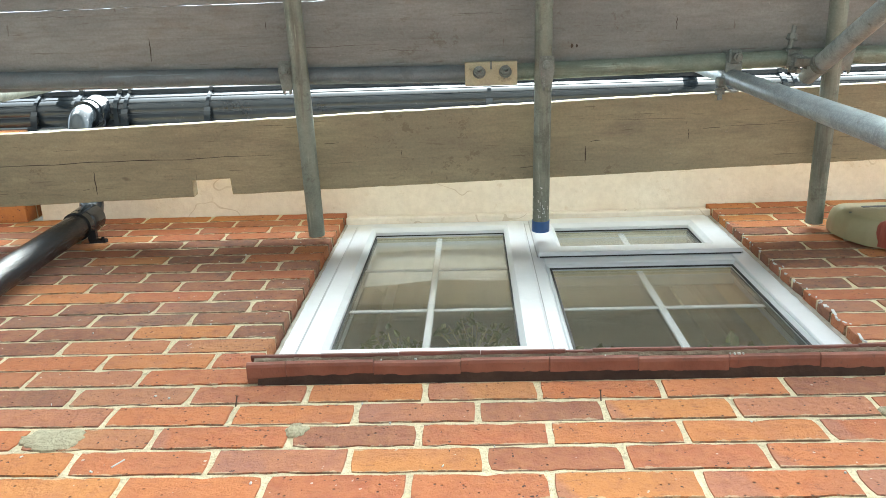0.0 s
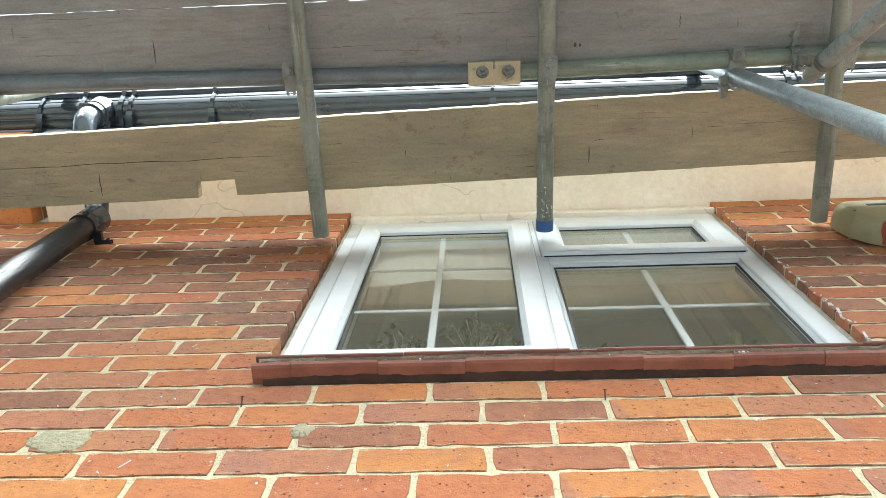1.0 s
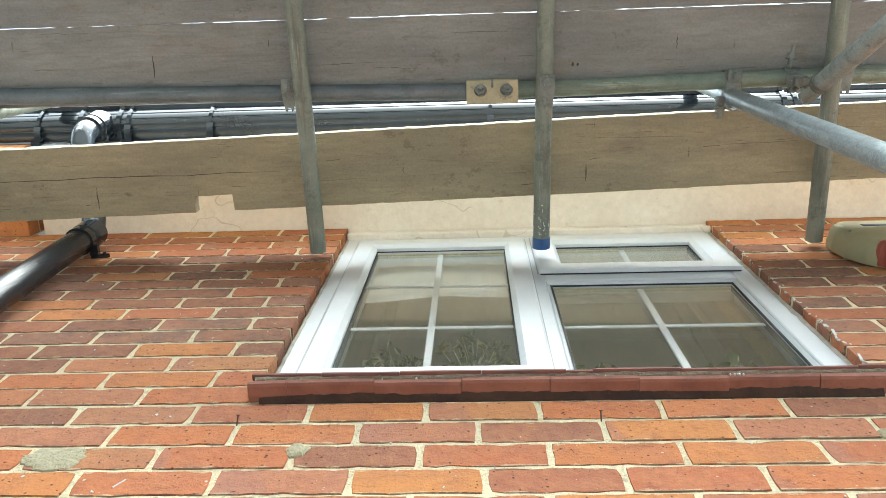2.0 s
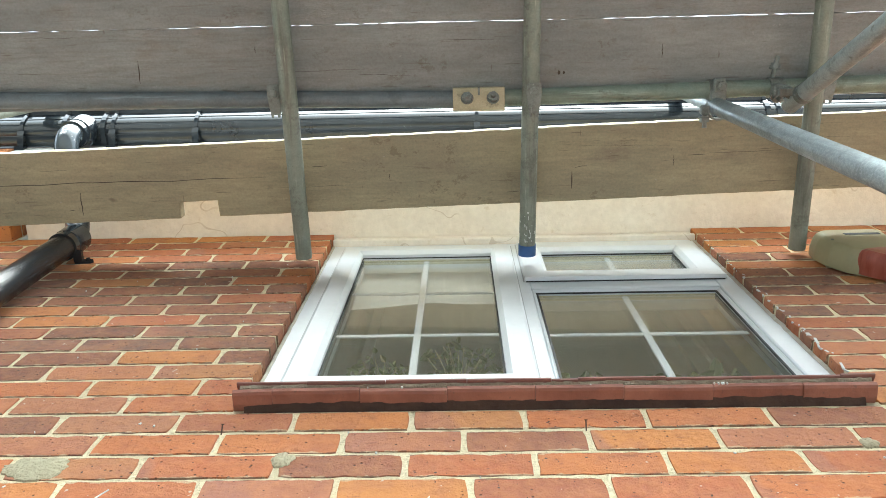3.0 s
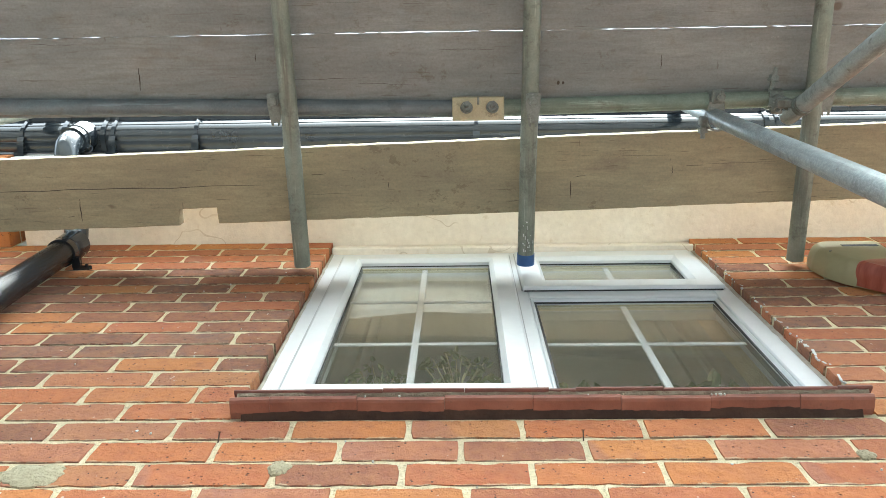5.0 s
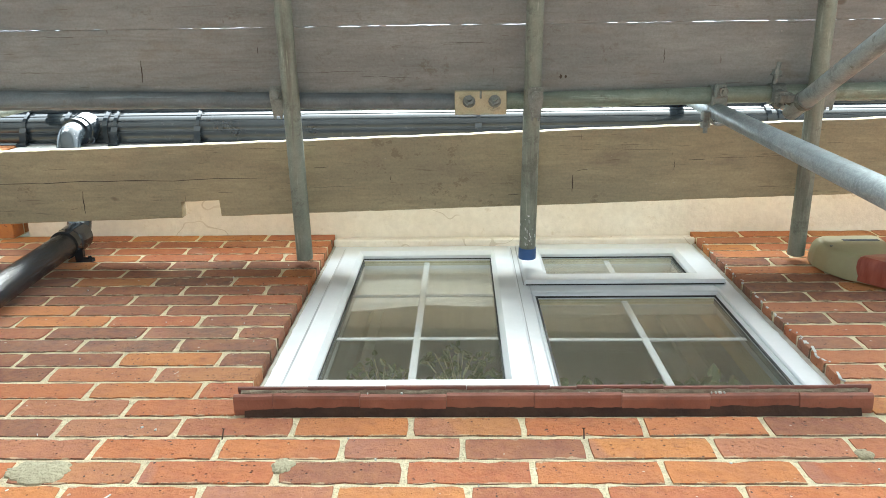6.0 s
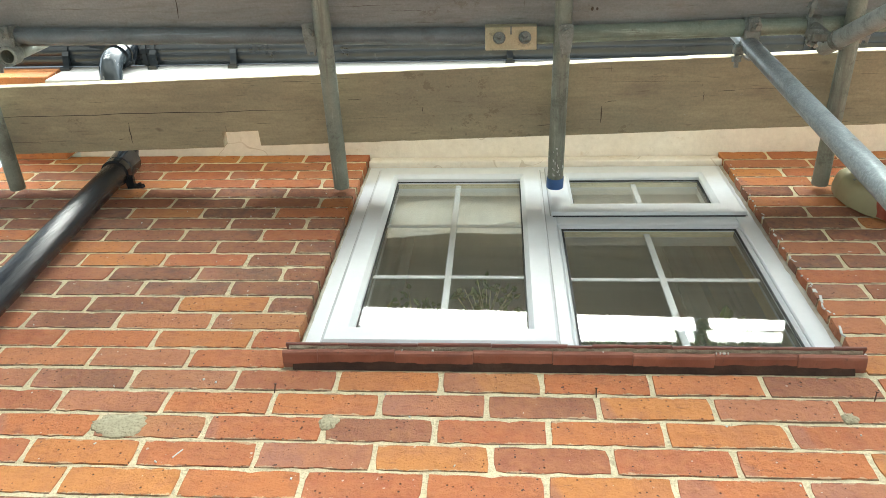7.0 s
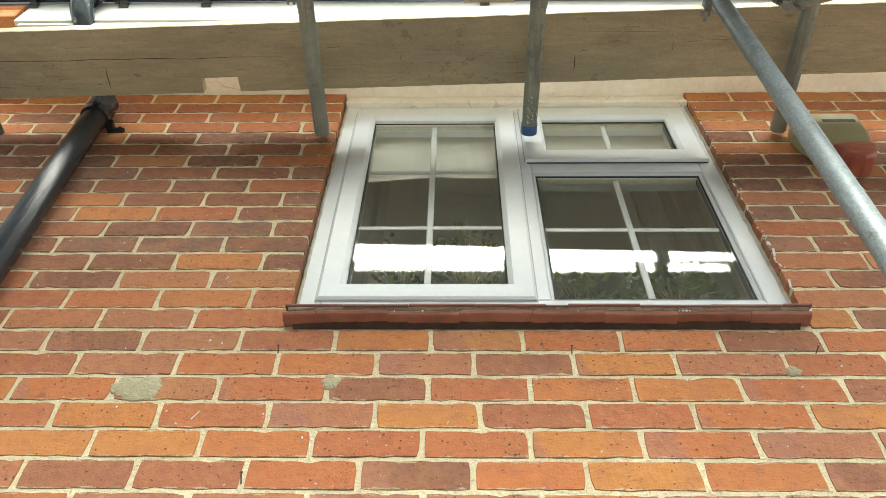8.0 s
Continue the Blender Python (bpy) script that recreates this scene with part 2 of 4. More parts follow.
def glass_material(name="window_glass", dust_haze=0.0):
    m, nt, b = material(name, 0.0)
    nt.nodes.remove(b)
    out = nt.nodes["Material Output"]
    tr = nt.nodes.new("ShaderNodeBsdfTransparent")
    tr.inputs[0].default_value = (0.985, 0.99, 0.985, 1)
    gl = nt.nodes.new("ShaderNodeBsdfGlossy")
    gl.inputs["Roughness"].default_value = 0.0
    gl.inputs["Color"].default_value = (0.90, 0.91, 0.91, 1)
    fr = node(nt, "ShaderNodeLayerWeight", Blend=0.5)
    power = nt.nodes.new("ShaderNodeMath")
    power.operation = "POWER"
    power.inputs[1].default_value = 5.0
    nt.links.new(fr.outputs["Facing"], power.inputs[0])
    schlick = nt.nodes.new("ShaderNodeMapRange")
    schlick.inputs["To Min"].default_value, schlick.inputs["To Max"].default_value = 0.042, 1.0
    nt.links.new(power.outputs[0], schlick.inputs[0])
    mx = nt.nodes.new("ShaderNodeMixShader")
    nt.links.new(schlick.outputs[0], mx.inputs[0])
    nt.links.new(tr.outputs[0], mx.inputs[1])
    nt.links.new(gl.outputs[0], mx.inputs[2])
    last = mx
    if dust_haze:
        # thin dust with rain runs and specks, its film also painting in reflected haze
        v = coords(nt, shuffle=False)
        runs = noise_fac(nt, coords(nt, scale=(1, 1, 0.10), shuffle=False), 45.0, 5.0, 0.7, 0.40, 0.75)
        specks = noise_fac(nt, v, 160.0, 2.0, 0.5, 0.70, 0.76)
        cover = nt.nodes.new("ShaderNodeMath")
        cover.operation = "MULTIPLY_ADD"
        nt.links.new(runs, cover.inputs[0])
        cover.inputs[1].default_value, cover.inputs[2].default_value = dust_haze * 0.9, dust_haze * 0.75
        plus = nt.nodes.new("ShaderNodeMath")
        plus.operation = "MULTIPLY_ADD"
        nt.links.new(specks, plus.inputs[0])
        plus.inputs[1].default_value = dust_haze * 1.2
        nt.links.new(cover.outputs[0], plus.inputs[2])
        film = nt.nodes.new("ShaderNodeBsdfDiffuse")
        film.inputs[0].default_value = (0.58, 0.56, 0.44, 1)
        last = nt.nodes.new("ShaderNodeMixShader")
        nt.links.new(plus.outputs[0], last.inputs[0])
        nt.links.new(mx.outputs[0], last.inputs[1])
        nt.links.new(film.outputs[0], last.inputs[2])
    nt.links.new(last.outputs[0], out.inputs[0])
    return m


BRICK = brick_material()
DARK_SHADED_BRICK = brick_material(dark_shaded=True)
BRICK_FAR = brick_material(True)
MORTAR = mortar_material()
BOARD = board_material("weathered_brown_board", (0.465, 0.388, 0.240), (0.332, 0.282, 0.176), (0.245, 0.214, 0.146))
GREY_BOARD = board_material("weathered_grey_board", (0.350, 0.343, 0.315), (0.248, 0.245, 0.227), (0.192, 0.194, 0.185))
STEEL = steel_material("galvanised_steel", (0.26, 0.295, 0.30), 0.38, 0.55, (1, 1, 0.06), (0.16, 0.18, 0.17))
BRACE_STEEL = steel_material("scratched_galvanised_steel", (0.38, 0.415, 0.40), 0.42, 0.3, (1, 0.3, 0.10), (0.15, 0.16, 0.145))
OLD_STEEL = steel_material("dull_galvanised_steel", (0.25, 0.265, 0.215), 0.55, 0.2, (1, 0.06, 1))
GREEN_STEEL = steel_material("greenish_galvanised_steel", (0.265, 0.315, 0.255), 0.55, 0.2, (0.06, 1, 1), (0.13, 0.135, 0.10))
GREY_STEEL = steel_material("dull_blue_grey_steel", (0.175, 0.200, 0.210), 0.55, 0.2, (0.06, 1, 1), (0.10, 0.11, 0.11))
COUPLER = steel_material("dirty_coupler_steel", (0.235, 0.25, 0.225), 0.6, 0.3, (1, 1, 1))
ZINC = steel_material("yellow_zinc", (0.46, 0.42, 0.28), 0.5)
GLASS = glass_material()
DUST_HAZE_GLASS = glass_material("dust_haze_window_glass", 0.042)
UPVC = worn("white_upvc", (0.735, 0.755, 0.765), (0.69, 0.71, 0.715), 0.38, big=6, fine=40, bump=0.02, amount=0.35)
FASCIA = worn("white_painted_fascia", (0.54, 0.535, 0.515), (0.49, 0.48, 0.46), 0.45, big=4, bump=0.05, amount=0.6)
CREAM = worn("cream_painted_soffit", (0.88, 0.825, 0.745), (0.80, 0.725, 0.635), 0.8, big=5, fine=45, bump=0.6, amount=0.8, dirt_or_glint=(0.66, 0.57, 0.46))
def cracked(m, scale, width, colour, amount):
    """Adds wandering hairline cracks to a material's colour."""
    nt = m.node_tree
    b = nt.nodes["Principled BSDF"]
    old = b.inputs["Base Color"].links[0].from_socket
    v = coords(nt)
    n = node(nt, "ShaderNodeTexNoise", Scale=scale, Detail=3.0, Roughness=0.45)
    nt.links.new(v, n.inputs["Vector"])
    band = nt.nodes.new("ShaderNodeMath")
    band.operation = "COMPARE"
    band.inputs[1].default_value, band.inputs[2].default_value = 0.5, width
    nt.links.new(n.outputs[0], band.inputs[0])
    some = noise_fac(nt, v, scale * 0.8, 2.0, 0.5, 0.54, 0.58)
    both = nt.nodes.new("ShaderNodeMath")
    both.operation = "MULTIPLY"
    nt.links.new(band.outputs[0], both.inputs[0])
    nt.links.new(some, both.inputs[1])
    nt.links.new(blend(nt, scaled(nt, both.outputs[0], amount), old, colour), b.inputs["Base Color"])


cracked(CREAM, 3.2, 0.0030, (0.46, 0.36, 0.26), 0.45)
SEALANT = worn("grimy_sealant", (0.62, 0.58, 0.50), (0.45, 0.40, 0.32), 0.8, big=30, fine=150, bump=0.6)
BLACK = worn("glossy_black_plastic", (0.010, 0.013, 0.017), (0.018, 0.023, 0.029), 0.07, big=8, fine=90, bump=0.02, dirt_or_glint=(0.05, 0.055, 0.06))
# whitish spots paint in sky reflections along with stains
STAIN_GLINT_BLACK = worn("stain_and_glint_black_plastic", (0.022, 0.028, 0.035), (0.034, 0.042, 0.050), 0.16, big=5, fine=120, bump=0.05, dirt_or_glint=(0.58, 0.59, 0.60))
DUSTY_BLACK = worn("dusty_black_plastic", (0.016, 0.019, 0.024), (0.026, 0.031, 0.038), 0.13, big=6, fine=110, bump=0.45, stretch=(1.5, 1.5, 0.10), dirt_or_glint=(0.12, 0.13, 0.14))
DUSTY_BLACK.node_tree.nodes["Principled BSDF"].inputs["Specular IOR Level"].default_value = 0.26
SPACER = worn("dull_gold_spacer", (0.80, 0.74, 0.50), (0.72, 0.66, 0.44), 0.5, big=20)
DARK_SPACER = worn("dark_grey_spacer", (0.10, 0.10, 0.095), (0.14, 0.14, 0.13), 0.5, big=20)
SHADOW_STRIP = worn("pale_grey_shadow_strip", (0.42, 0.43, 0.43), (0.50, 0.51, 0.51), 0.6)
RUBBER = worn("black_gasket", (0.015, 0.015, 0.015), (0.03, 0.03, 0.03), 0.6)
TILE = worn("brown_red_clay_tile", (0.20, 0.068, 0.042), (0.31, 0.12, 0.075), 0.5, big=12, fine=90, bump=0.25, dirt_or_glint=(0.10, 0.06, 0.045))
DARK_TILE = worn("dark_brown_clay_tile", (0.15, 0.065, 0.05), (0.24, 0.09, 0.065), 0.55, big=12, fine=90, bump=0.25, dirt_or_glint=(0.08, 0.06, 0.05))
CRUMBLY = worn("crumbly_brown_mortar", (0.42, 0.36, 0.26), (0.26, 0.21, 0.15), 0.95, big=40, fine=150, bump=0.9, dirt_or_glint=(0.12, 0.08, 0.05))
# Stained mortar, darkened further for the shade under the sill tiles.
STAIN_AND_SHADE = worn("stained_shaded_mortar", (0.035, 0.018, 0.014), (0.085, 0.045, 0.03), 0.9, big=14, fine=90, bump=0.4)
BEIGE = worn("beige_plastic", (0.36, 0.34, 0.20), (0.32, 0.30, 0.175), 0.4, big=5, bump=0.03, amount=0.5)
RED_LENS = worn("dusty_red_plastic", (0.24, 0.045, 0.025), (0.36, 0.10, 0.065), 0.35, big=16, fine=60, bump=0.1, stretch=(1, 1, 5))
CRACK = worn("dark_wood_crack", (0.06, 0.045, 0.032), (0.09, 0.068, 0.048), 0.95)
INK = worn("dark_print", (0.02, 0.03, 0.05), (0.03, 0.04, 0.06), 0.6)
BLUE = worn("blue_plastic", (0.03, 0.09, 0.25), (0.05, 0.12, 0.30), 0.4, big=30)
FLECK = worn("white_paint_fleck", (0.70, 0.70, 0.67), (0.60, 0.60, 0.57), 0.7)
RUST = worn("rusty_nail", (0.06, 0.035, 0.025), (0.11, 0.05, 0.03), 0.7, big=60)
FABRIC = worn("cream_blind_fabric", (0.88, 0.87, 0.81), (0.83, 0.81, 0.74), 0.9, big=5, fine=120, bump=0.15, amount=0.5)
CURTAIN = worn("grey_curtain_fabric", (0.52, 0.53, 0.49), (0.44, 0.45, 0.41), 0.9, big=6, fine=120, bump=0.15)
PLASTER = worn("interior_paint", (0.72, 0.74, 0.70), (0.66, 0.68, 0.64), 0.8, big=2, bump=0.05, amount=0.4)
CARPET = worn("pale_carpet", (0.36, 0.33, 0.29), (0.29, 0.26, 0.23), 0.95, big=5, fine=150, bump=0.4)
LEAF = worn("green_leaf", (0.10, 0.17, 0.05), (0.20, 0.26, 0.09), 0.45, big=20, fine=80, bump=0.1)
STEM = worn("brown_stem", (0.13, 0.10, 0.05), (0.20, 0.15, 0.08), 0.7)
GREEN_STEM = worn("pale_green_stem", (0.34, 0.36, 0.18), (0.27, 0.27, 0.13), 0.6)
TERRACOTTA = worn("terracotta_pot", (0.36, 0.14, 0.07), (0.28, 0.11, 0.06), 0.8, big=10)
CONCRETE = worn("pale_concrete_paving", (0.29, 0.29, 0.285), (0.23, 0.23, 0.225), 0.9, big=0.8, fine=25, bump=0.4, dirt_or_glint=(0.20, 0.19, 0.16))
PAVING = worn("grey_paving", (0.17, 0.175, 0.17), (0.12, 0.125, 0.12), 0.9, big=0.8, fine=25, bump=0.4, dirt_or_glint=(0.16, 0.15, 0.12))
ROOF = worn("brown_roof_tiles", (0.20, 0.10, 0.07), (0.14, 0.08, 0.06), 0.85, big=3, fine=40, bump=0.4)


# ---- building helpers ----
def part(name, bm, mat, parent=None, label="", smooth=False):
    me = bpy.data.meshes.new(name)
    bmesh.ops.recalc_face_normals(bm, faces=bm.faces)
    bm.to_mesh(me)
    bm.free()
    me.materials.append(mat)
    if smooth:
        for p in me.polygons:
            p.use_smooth = True
        me.set_sharp_from_angle(angle=radians(38))
    ob = new(name, me)
    ob.parent = parent
    if label:
        ob["label"] = label
    return ob


def thing(name, label, category, group="", kind="", at=(0, 0, 0)):
    ob = new(name)
    ob.empty_display_size = 0.05
    ob.location = at
    return tagged(ob, label, category, group, kind)


def box(x0, x1, y0, y1, z0, z1, bevel=0.0, bm=None, seg=1):
    bm = bm or bmesh.new()
    r = bmesh.ops.create_cube(bm, size=1.0)
    vs = r["verts"]
    for v in vs:
        v.co = Vector(((x0 + x1) / 2 + v.co.x * (x1 - x0), (y0 + y1) / 2 + v.co.y * (y1 - y0), (z0 + z1) / 2 + v.co.z * (z1 - z0)))
    if bevel:
        es = list({e for v in vs for e in v.link_edges})
        bmesh.ops.bevel(bm, geom=es, offset=bevel, segments=seg, affect="EDGES", profile=0.6)
    return bm


def prism(outline, axis, a, b, bevel=0.0, bm=None):
    """A closed outline of pairs, drawn out from a to b along the axis."""
    bm = bm or bmesh.new()
    def at(p, q):
        return {"x": (q, p[0], p[1]), "y": (p[0], q, p[1]), "z": (p[0], p[1], q)}[axis]
    lo = [bm.verts.new(at(p, a)) for p in outline]
    hi = [bm.verts.new(at(p, b)) for p in outline]
    n = len(outline)
    fs = [bm.faces.new(lo), bm.faces.new(hi[::-1])]
    for i in range(n):
        fs.append(bm.faces.new((lo[i], hi[i], hi[(i + 1) % n], lo[(i + 1) % n])))
    bmesh.ops.recalc_face_normals(bm, faces=fs)
    if bevel:
        es = [e for e in bm.edges if e.verts[0] in lo and e.verts[1] in lo or e.verts[0] in hi and e.verts[1] in hi]
        bmesh.ops.bevel(bm, geom=es, offset=bevel, segments=2, affect="EDGES", profile=0.6)
    return bm


def pipe(points, radius, sides=20, wall=0.0, bm=None, radii=None):
    """A round tube through the points; with a wall thickness it is hollow and open at its ends."""
    bm = bm or bmesh.new()
    pts = [Vector(p) for p in points]
    rings, inner = [], []
    up = None
    for i, p in enumerate(pts):
        d = (pts[min(i + 1, len(pts) - 1)] - pts[max(i - 1, 0)]).normalized()
        if up is None:
            up = d.orthogonal().normalized()
        up = (up - d * up.dot(d)).normalized()
        side = d.cross(up)
        r = radii[i] if radii else radius
        ring = lambda rr: [bm.verts.new(p + (up * math.cos(a) + side * math.sin(a)) * rr) for a in (2 * math.pi * k / sides for k in range(sides))]
        rings.append(ring(r))
        if wall:
            inner.append(ring(r - wall))
    def skin(rs):
        for a, b in zip(rs, rs[1:]):
            for k in range(sides):
                bm.faces.new((a[k], a[(k + 1) % sides], b[(k + 1) % sides], b[k]))
    skin(rings)
    if wall:
        skin(inner)
        for e in (0, -1):
            for k in range(sides):
                bm.faces.new((rings[e][k], rings[e][(k + 1) % sides], inner[e][(k + 1) % sides], inner[e][k]))
    else:
        bm.faces.new(rings[0])
        bm.faces.new(rings[-1])
    return bm


def bend(points, r, steps=6):
    """Rounds the corners of a line of points."""
    pts = [Vector(p) for p in points]
    out = [pts[0]]
    for a, b, c in zip(pts, pts[1:], pts[2:]):
        p, q = b + (a - b).normalized() * r, b + (c - b).normalized() * r
        for k in range(steps + 1):
            t = k / steps
            out.append(p * (1 - t) ** 2 + b * 2 * t * (1 - t) + q * t ** 2)
    return out + [pts[-1]]


# ---- ground, wall and roof ----
WALL_L, WALL_R, WALL_TOP = -1.86, 3.0, 4.572
OPEN_L, OPEN_R, OPEN_B = -0.547, 0.655, 3.345
COURSE, FIRST = 0.075, 3.0375

tagged(part("ground", box(-400, 400, -400, 400, -0.3, 0.0), CONCRETE), "pale grey paved ground along the house wall", "ground", kind="structure")

# Unseen wall, added to cut low sky light on the brickwork.
tagged(part("wall_opposite", box(-14, 14, -5.8, -5.5, 0.0, 4.7), PAVING), "plain grey unseen wall across the yard, added to block low sky", "wall", kind="structure")
# Another added wall, out of view, holding back sky from the left.
tagged(part("wall_side", box(-3.5, -3.2, -5.5, -0.9, 0.0, 4.7), PAVING), "plain grey unseen wall beside the yard, added to block sky light", "wall", kind="structure")

core = box(WALL_L + 0.004, OPEN_L - 0.010, 0.0017, 0.24, 0, WALL_TOP)
box(OPEN_R + 0.004, WALL_R, 0.0017, 0.24, 0, WALL_TOP, bm=core)
box(OPEN_L - 0.010, OPEN_R + 0.004, 0.0017, 0.24, 0, OPEN_B - 0.03, bm=core)
wall = tagged(part("wall_front", core, MORTAR), "red brick house wall with sandy mortar joints", "brick wall", kind="structure")

# inside of the room behind the window
room = box(-1.7, 2.6, 3.2, 3.3, 1.9, 4.75)
tagged(part("wall_back", room, PLASTER), "plain painted wall inside the room", "wall", kind="structure")
tagged(part("wall_left", box(-1.8, -1.7, 0.24, 3.3, 1.9, 4.75), PLASTER), "plain painted side wall inside the room", "wall", kind="structure")
tagged(part("wall_right", box(2.6, 2.7, 0.24, 3.3, 1.9, 4.75), PLASTER), "plain painted side wall inside the room", "wall", kind="structure")
tagged(part("ceiling", box(-1.7, 2.6, 0.02, 3.2, 4.66, 4.72), PLASTER), "plain painted ceiling inside the room", "ceiling", kind="structure")
tagged(part("floor", box(-1.7, 2.6, 0.24, 3.2, 1.9, 1.98), CARPET), "pale carpeted floor inside the room", "floor", kind="structure")

# roof slope above the eaves
slope = prism([(-0.40, 4.74), (3.3, 7.6), (3.3, 7.5), (-0.36, 4.70)], "x", -1.95, 3.0)
roof = tagged(part("roof", slope, ROOF), "brown tiled roof slope above the gutter", "roof", kind="structure")

# eaves: soffit, head trim over the window, fascia
soffit = box(-1.615, WALL_R, -0.285, 0.24, WALL_TOP + 0.004, WALL_TOP + 0.02)
tagged(part("soffit", soffit, CREAM), "cream painted rendered soffit with cracks and stains", "soffit", kind="structure")
head = box(OPEN_L - 0.002, OPEN_R + 0.002, 0.012, 0.05, 4.530, WALL_TOP + 0.002, 0.003)
box(OPEN_L - 0.002, OPEN_R + 0.002, 0.004, 0.05, 4.513, 4.527, 0.003, bm=head)
tagged(part("head_trim", head, CREAM), "cream painted trim above the window frame", "trim", kind="structure")
fb = prism([(-0.305, 4.495), (-0.305, 4.66), (-0.287, 4.66), (-0.287, 4.495)], "x", -1.628, WALL_R, 0.002)
prism([(-0.297, 4.474), (-0.297, 4.4945), (-0.262, 4.4945), (-0.262, 4.474)], "x", -1.61, WALL_R, bm=fb)
prism([(-0.286, 4.4955), (-0.286, 4.57), (-0.27, 4.57), (-0.27, 4.4955)], "x", -1.61, WALL_R, bm=fb)
tagged(part("fascia_board", fb, FASCIA), "white painted fascia board below the black gutter", "fascia", kind="structure")


# ---- window ----
FR_Y, SASH_Y, FAN_Y, GL_Y = 0.026, 0.014, 0.014, 0.040
window = thing("window_1", "white upvc casement window with glazing bars", "window", kind="structure", at=(0, 0, 0))


def rails(name, x0, x1, z0, z1, w, y0, y1, parent, label="", chamfer=0.012):
    """A frame of four mitred rails with a chamfered inner edge."""
    def rail(a, b, c, d):
        bm = bmesh.new()
        rows = []
        for (ox, oz), (ix, iz) in ((a, d), (b, c)):
            k = chamfer / w
            mx_, mz_ = ix + (ox - ix) * k, iz + (oz - iz) * k
            k2 = 0.006 / w
            ex, ez = ox + (ix - ox) * k2, oz + (iz - oz) * k2
            rows.append([bm.verts.new(p) for p in ((ox, y1, oz), (ox, y0 + 0.005, oz), (ex, y0, ez), (mx_, y0, mz_), (ix, y0 + chamfer, iz), (ix, y1, iz))])
        n = len(rows[0])
        for i in range(n):
            bm.faces.new((rows[0][i], rows[1][i], rows[1][(i + 1) % n], rows[0][(i + 1) % n]))
        bm.faces.new(rows[0])
        bm.faces.new(rows[1][::-1])
        part(name, bm, UPVC, parent, label)
    o = ((x0, z0), (x1, z0), (x1, z1), (x0, z1))
    i = ((x0 + w, z0 + w), (x1 - w, z0 + w), (x1 - w, z1 - w), (x0 + w, z1 - w))
    for k in range(4):
        rail(o[k], o[(k + 1) % 4], i[(k + 1) % 4], i[k])


part("frame", box(OPEN_L - 0.004, -0.492, FR_Y, 0.10, 3.36, 4.512, 0.003), UPVC, window)
part("frame", box(0.598, OPEN_R + 0.02, FR_Y, 0.10, 3.36, 4.512, 0.003), UPVC, window)
part("frame", box(-0.492, 0.598, FR_Y, 0.10, 4.462, 4.512, 0.003), UPVC, window)
part("frame", box(-0.492, 0.598, FR_Y, 0.10, 3.36, 3.438, 0.003), UPVC, window)
part("mullion", box(0.034, 0.074, FR_Y, 0.10, 3.438, 4.462, 0.003), UPVC, window)
part("transom_bar", box(0.074, 0.598, FR_Y, 0.10, 4.062, 4.13, 0.003), UPVC, window)
sash = part("casement", box(-0.4905, 0.0325, SASH_Y + 0.03, 0.0985, 3.4395, 3.4405), UPVC, window)
rails("sash_rail", -0.503, 0.040, 3.432, 4.474, 0.066, SASH_Y, 0.088, sash)
fan = part("fanlight", box(0.0755, 0.596, FAN_Y + 0.04, 0.0985, 4.1315, 4.1325), UPVC, window)
rails("sash_rail", 0.060, 0.632, 4.117, 4.488, 0.074, FAN_Y, 0.088, fan)
part("drip_bar", prism([(FAN_Y - 0.0035, 4.1125), (FAN_Y + 0.0115, 4.1125), (FAN_Y + 0.0115, 4.1165), (FAN_Y - 0.001, 4.1185), (FAN_Y - 0.0045, 4.1155)], "x", 0.061, 0.631), UPVC, fan)
part("gasket", box(0.064, 0.628, 0.0222, 0.0255, 4.1100, 4.1122), RUBBER, fan)
# grey strips that draw the shadow gap round the opening lights
for owner, a, b, c, d in ((sash, -0.5065, 0.0435, 3.4285, 4.4775), (fan, 0.0565, 0.6355, 4.1165, 4.4915)):
    part("seal", box(a, a + 0.003, FR_Y - 0.0025, FR_Y - 0.0003, c, d), SHADOW_STRIP, owner)
    part("seal", box(b - 0.003, b, FR_Y - 0.0025, FR_Y - 0.0003, c, d), SHADOW_STRIP, owner)
    part("seal", box(a + 0.003, b - 0.003, FR_Y - 0.0025, FR_Y - 0.0003, d - 0.003, d), SHADOW_STRIP, owner)
# beading round the fixed pane
rails("glazing_bead", 0.0742, 0.5978, 3.4382, 4.0618, 0.016, FR_Y + 0.004, 0.06, window, chamfer=0.012)


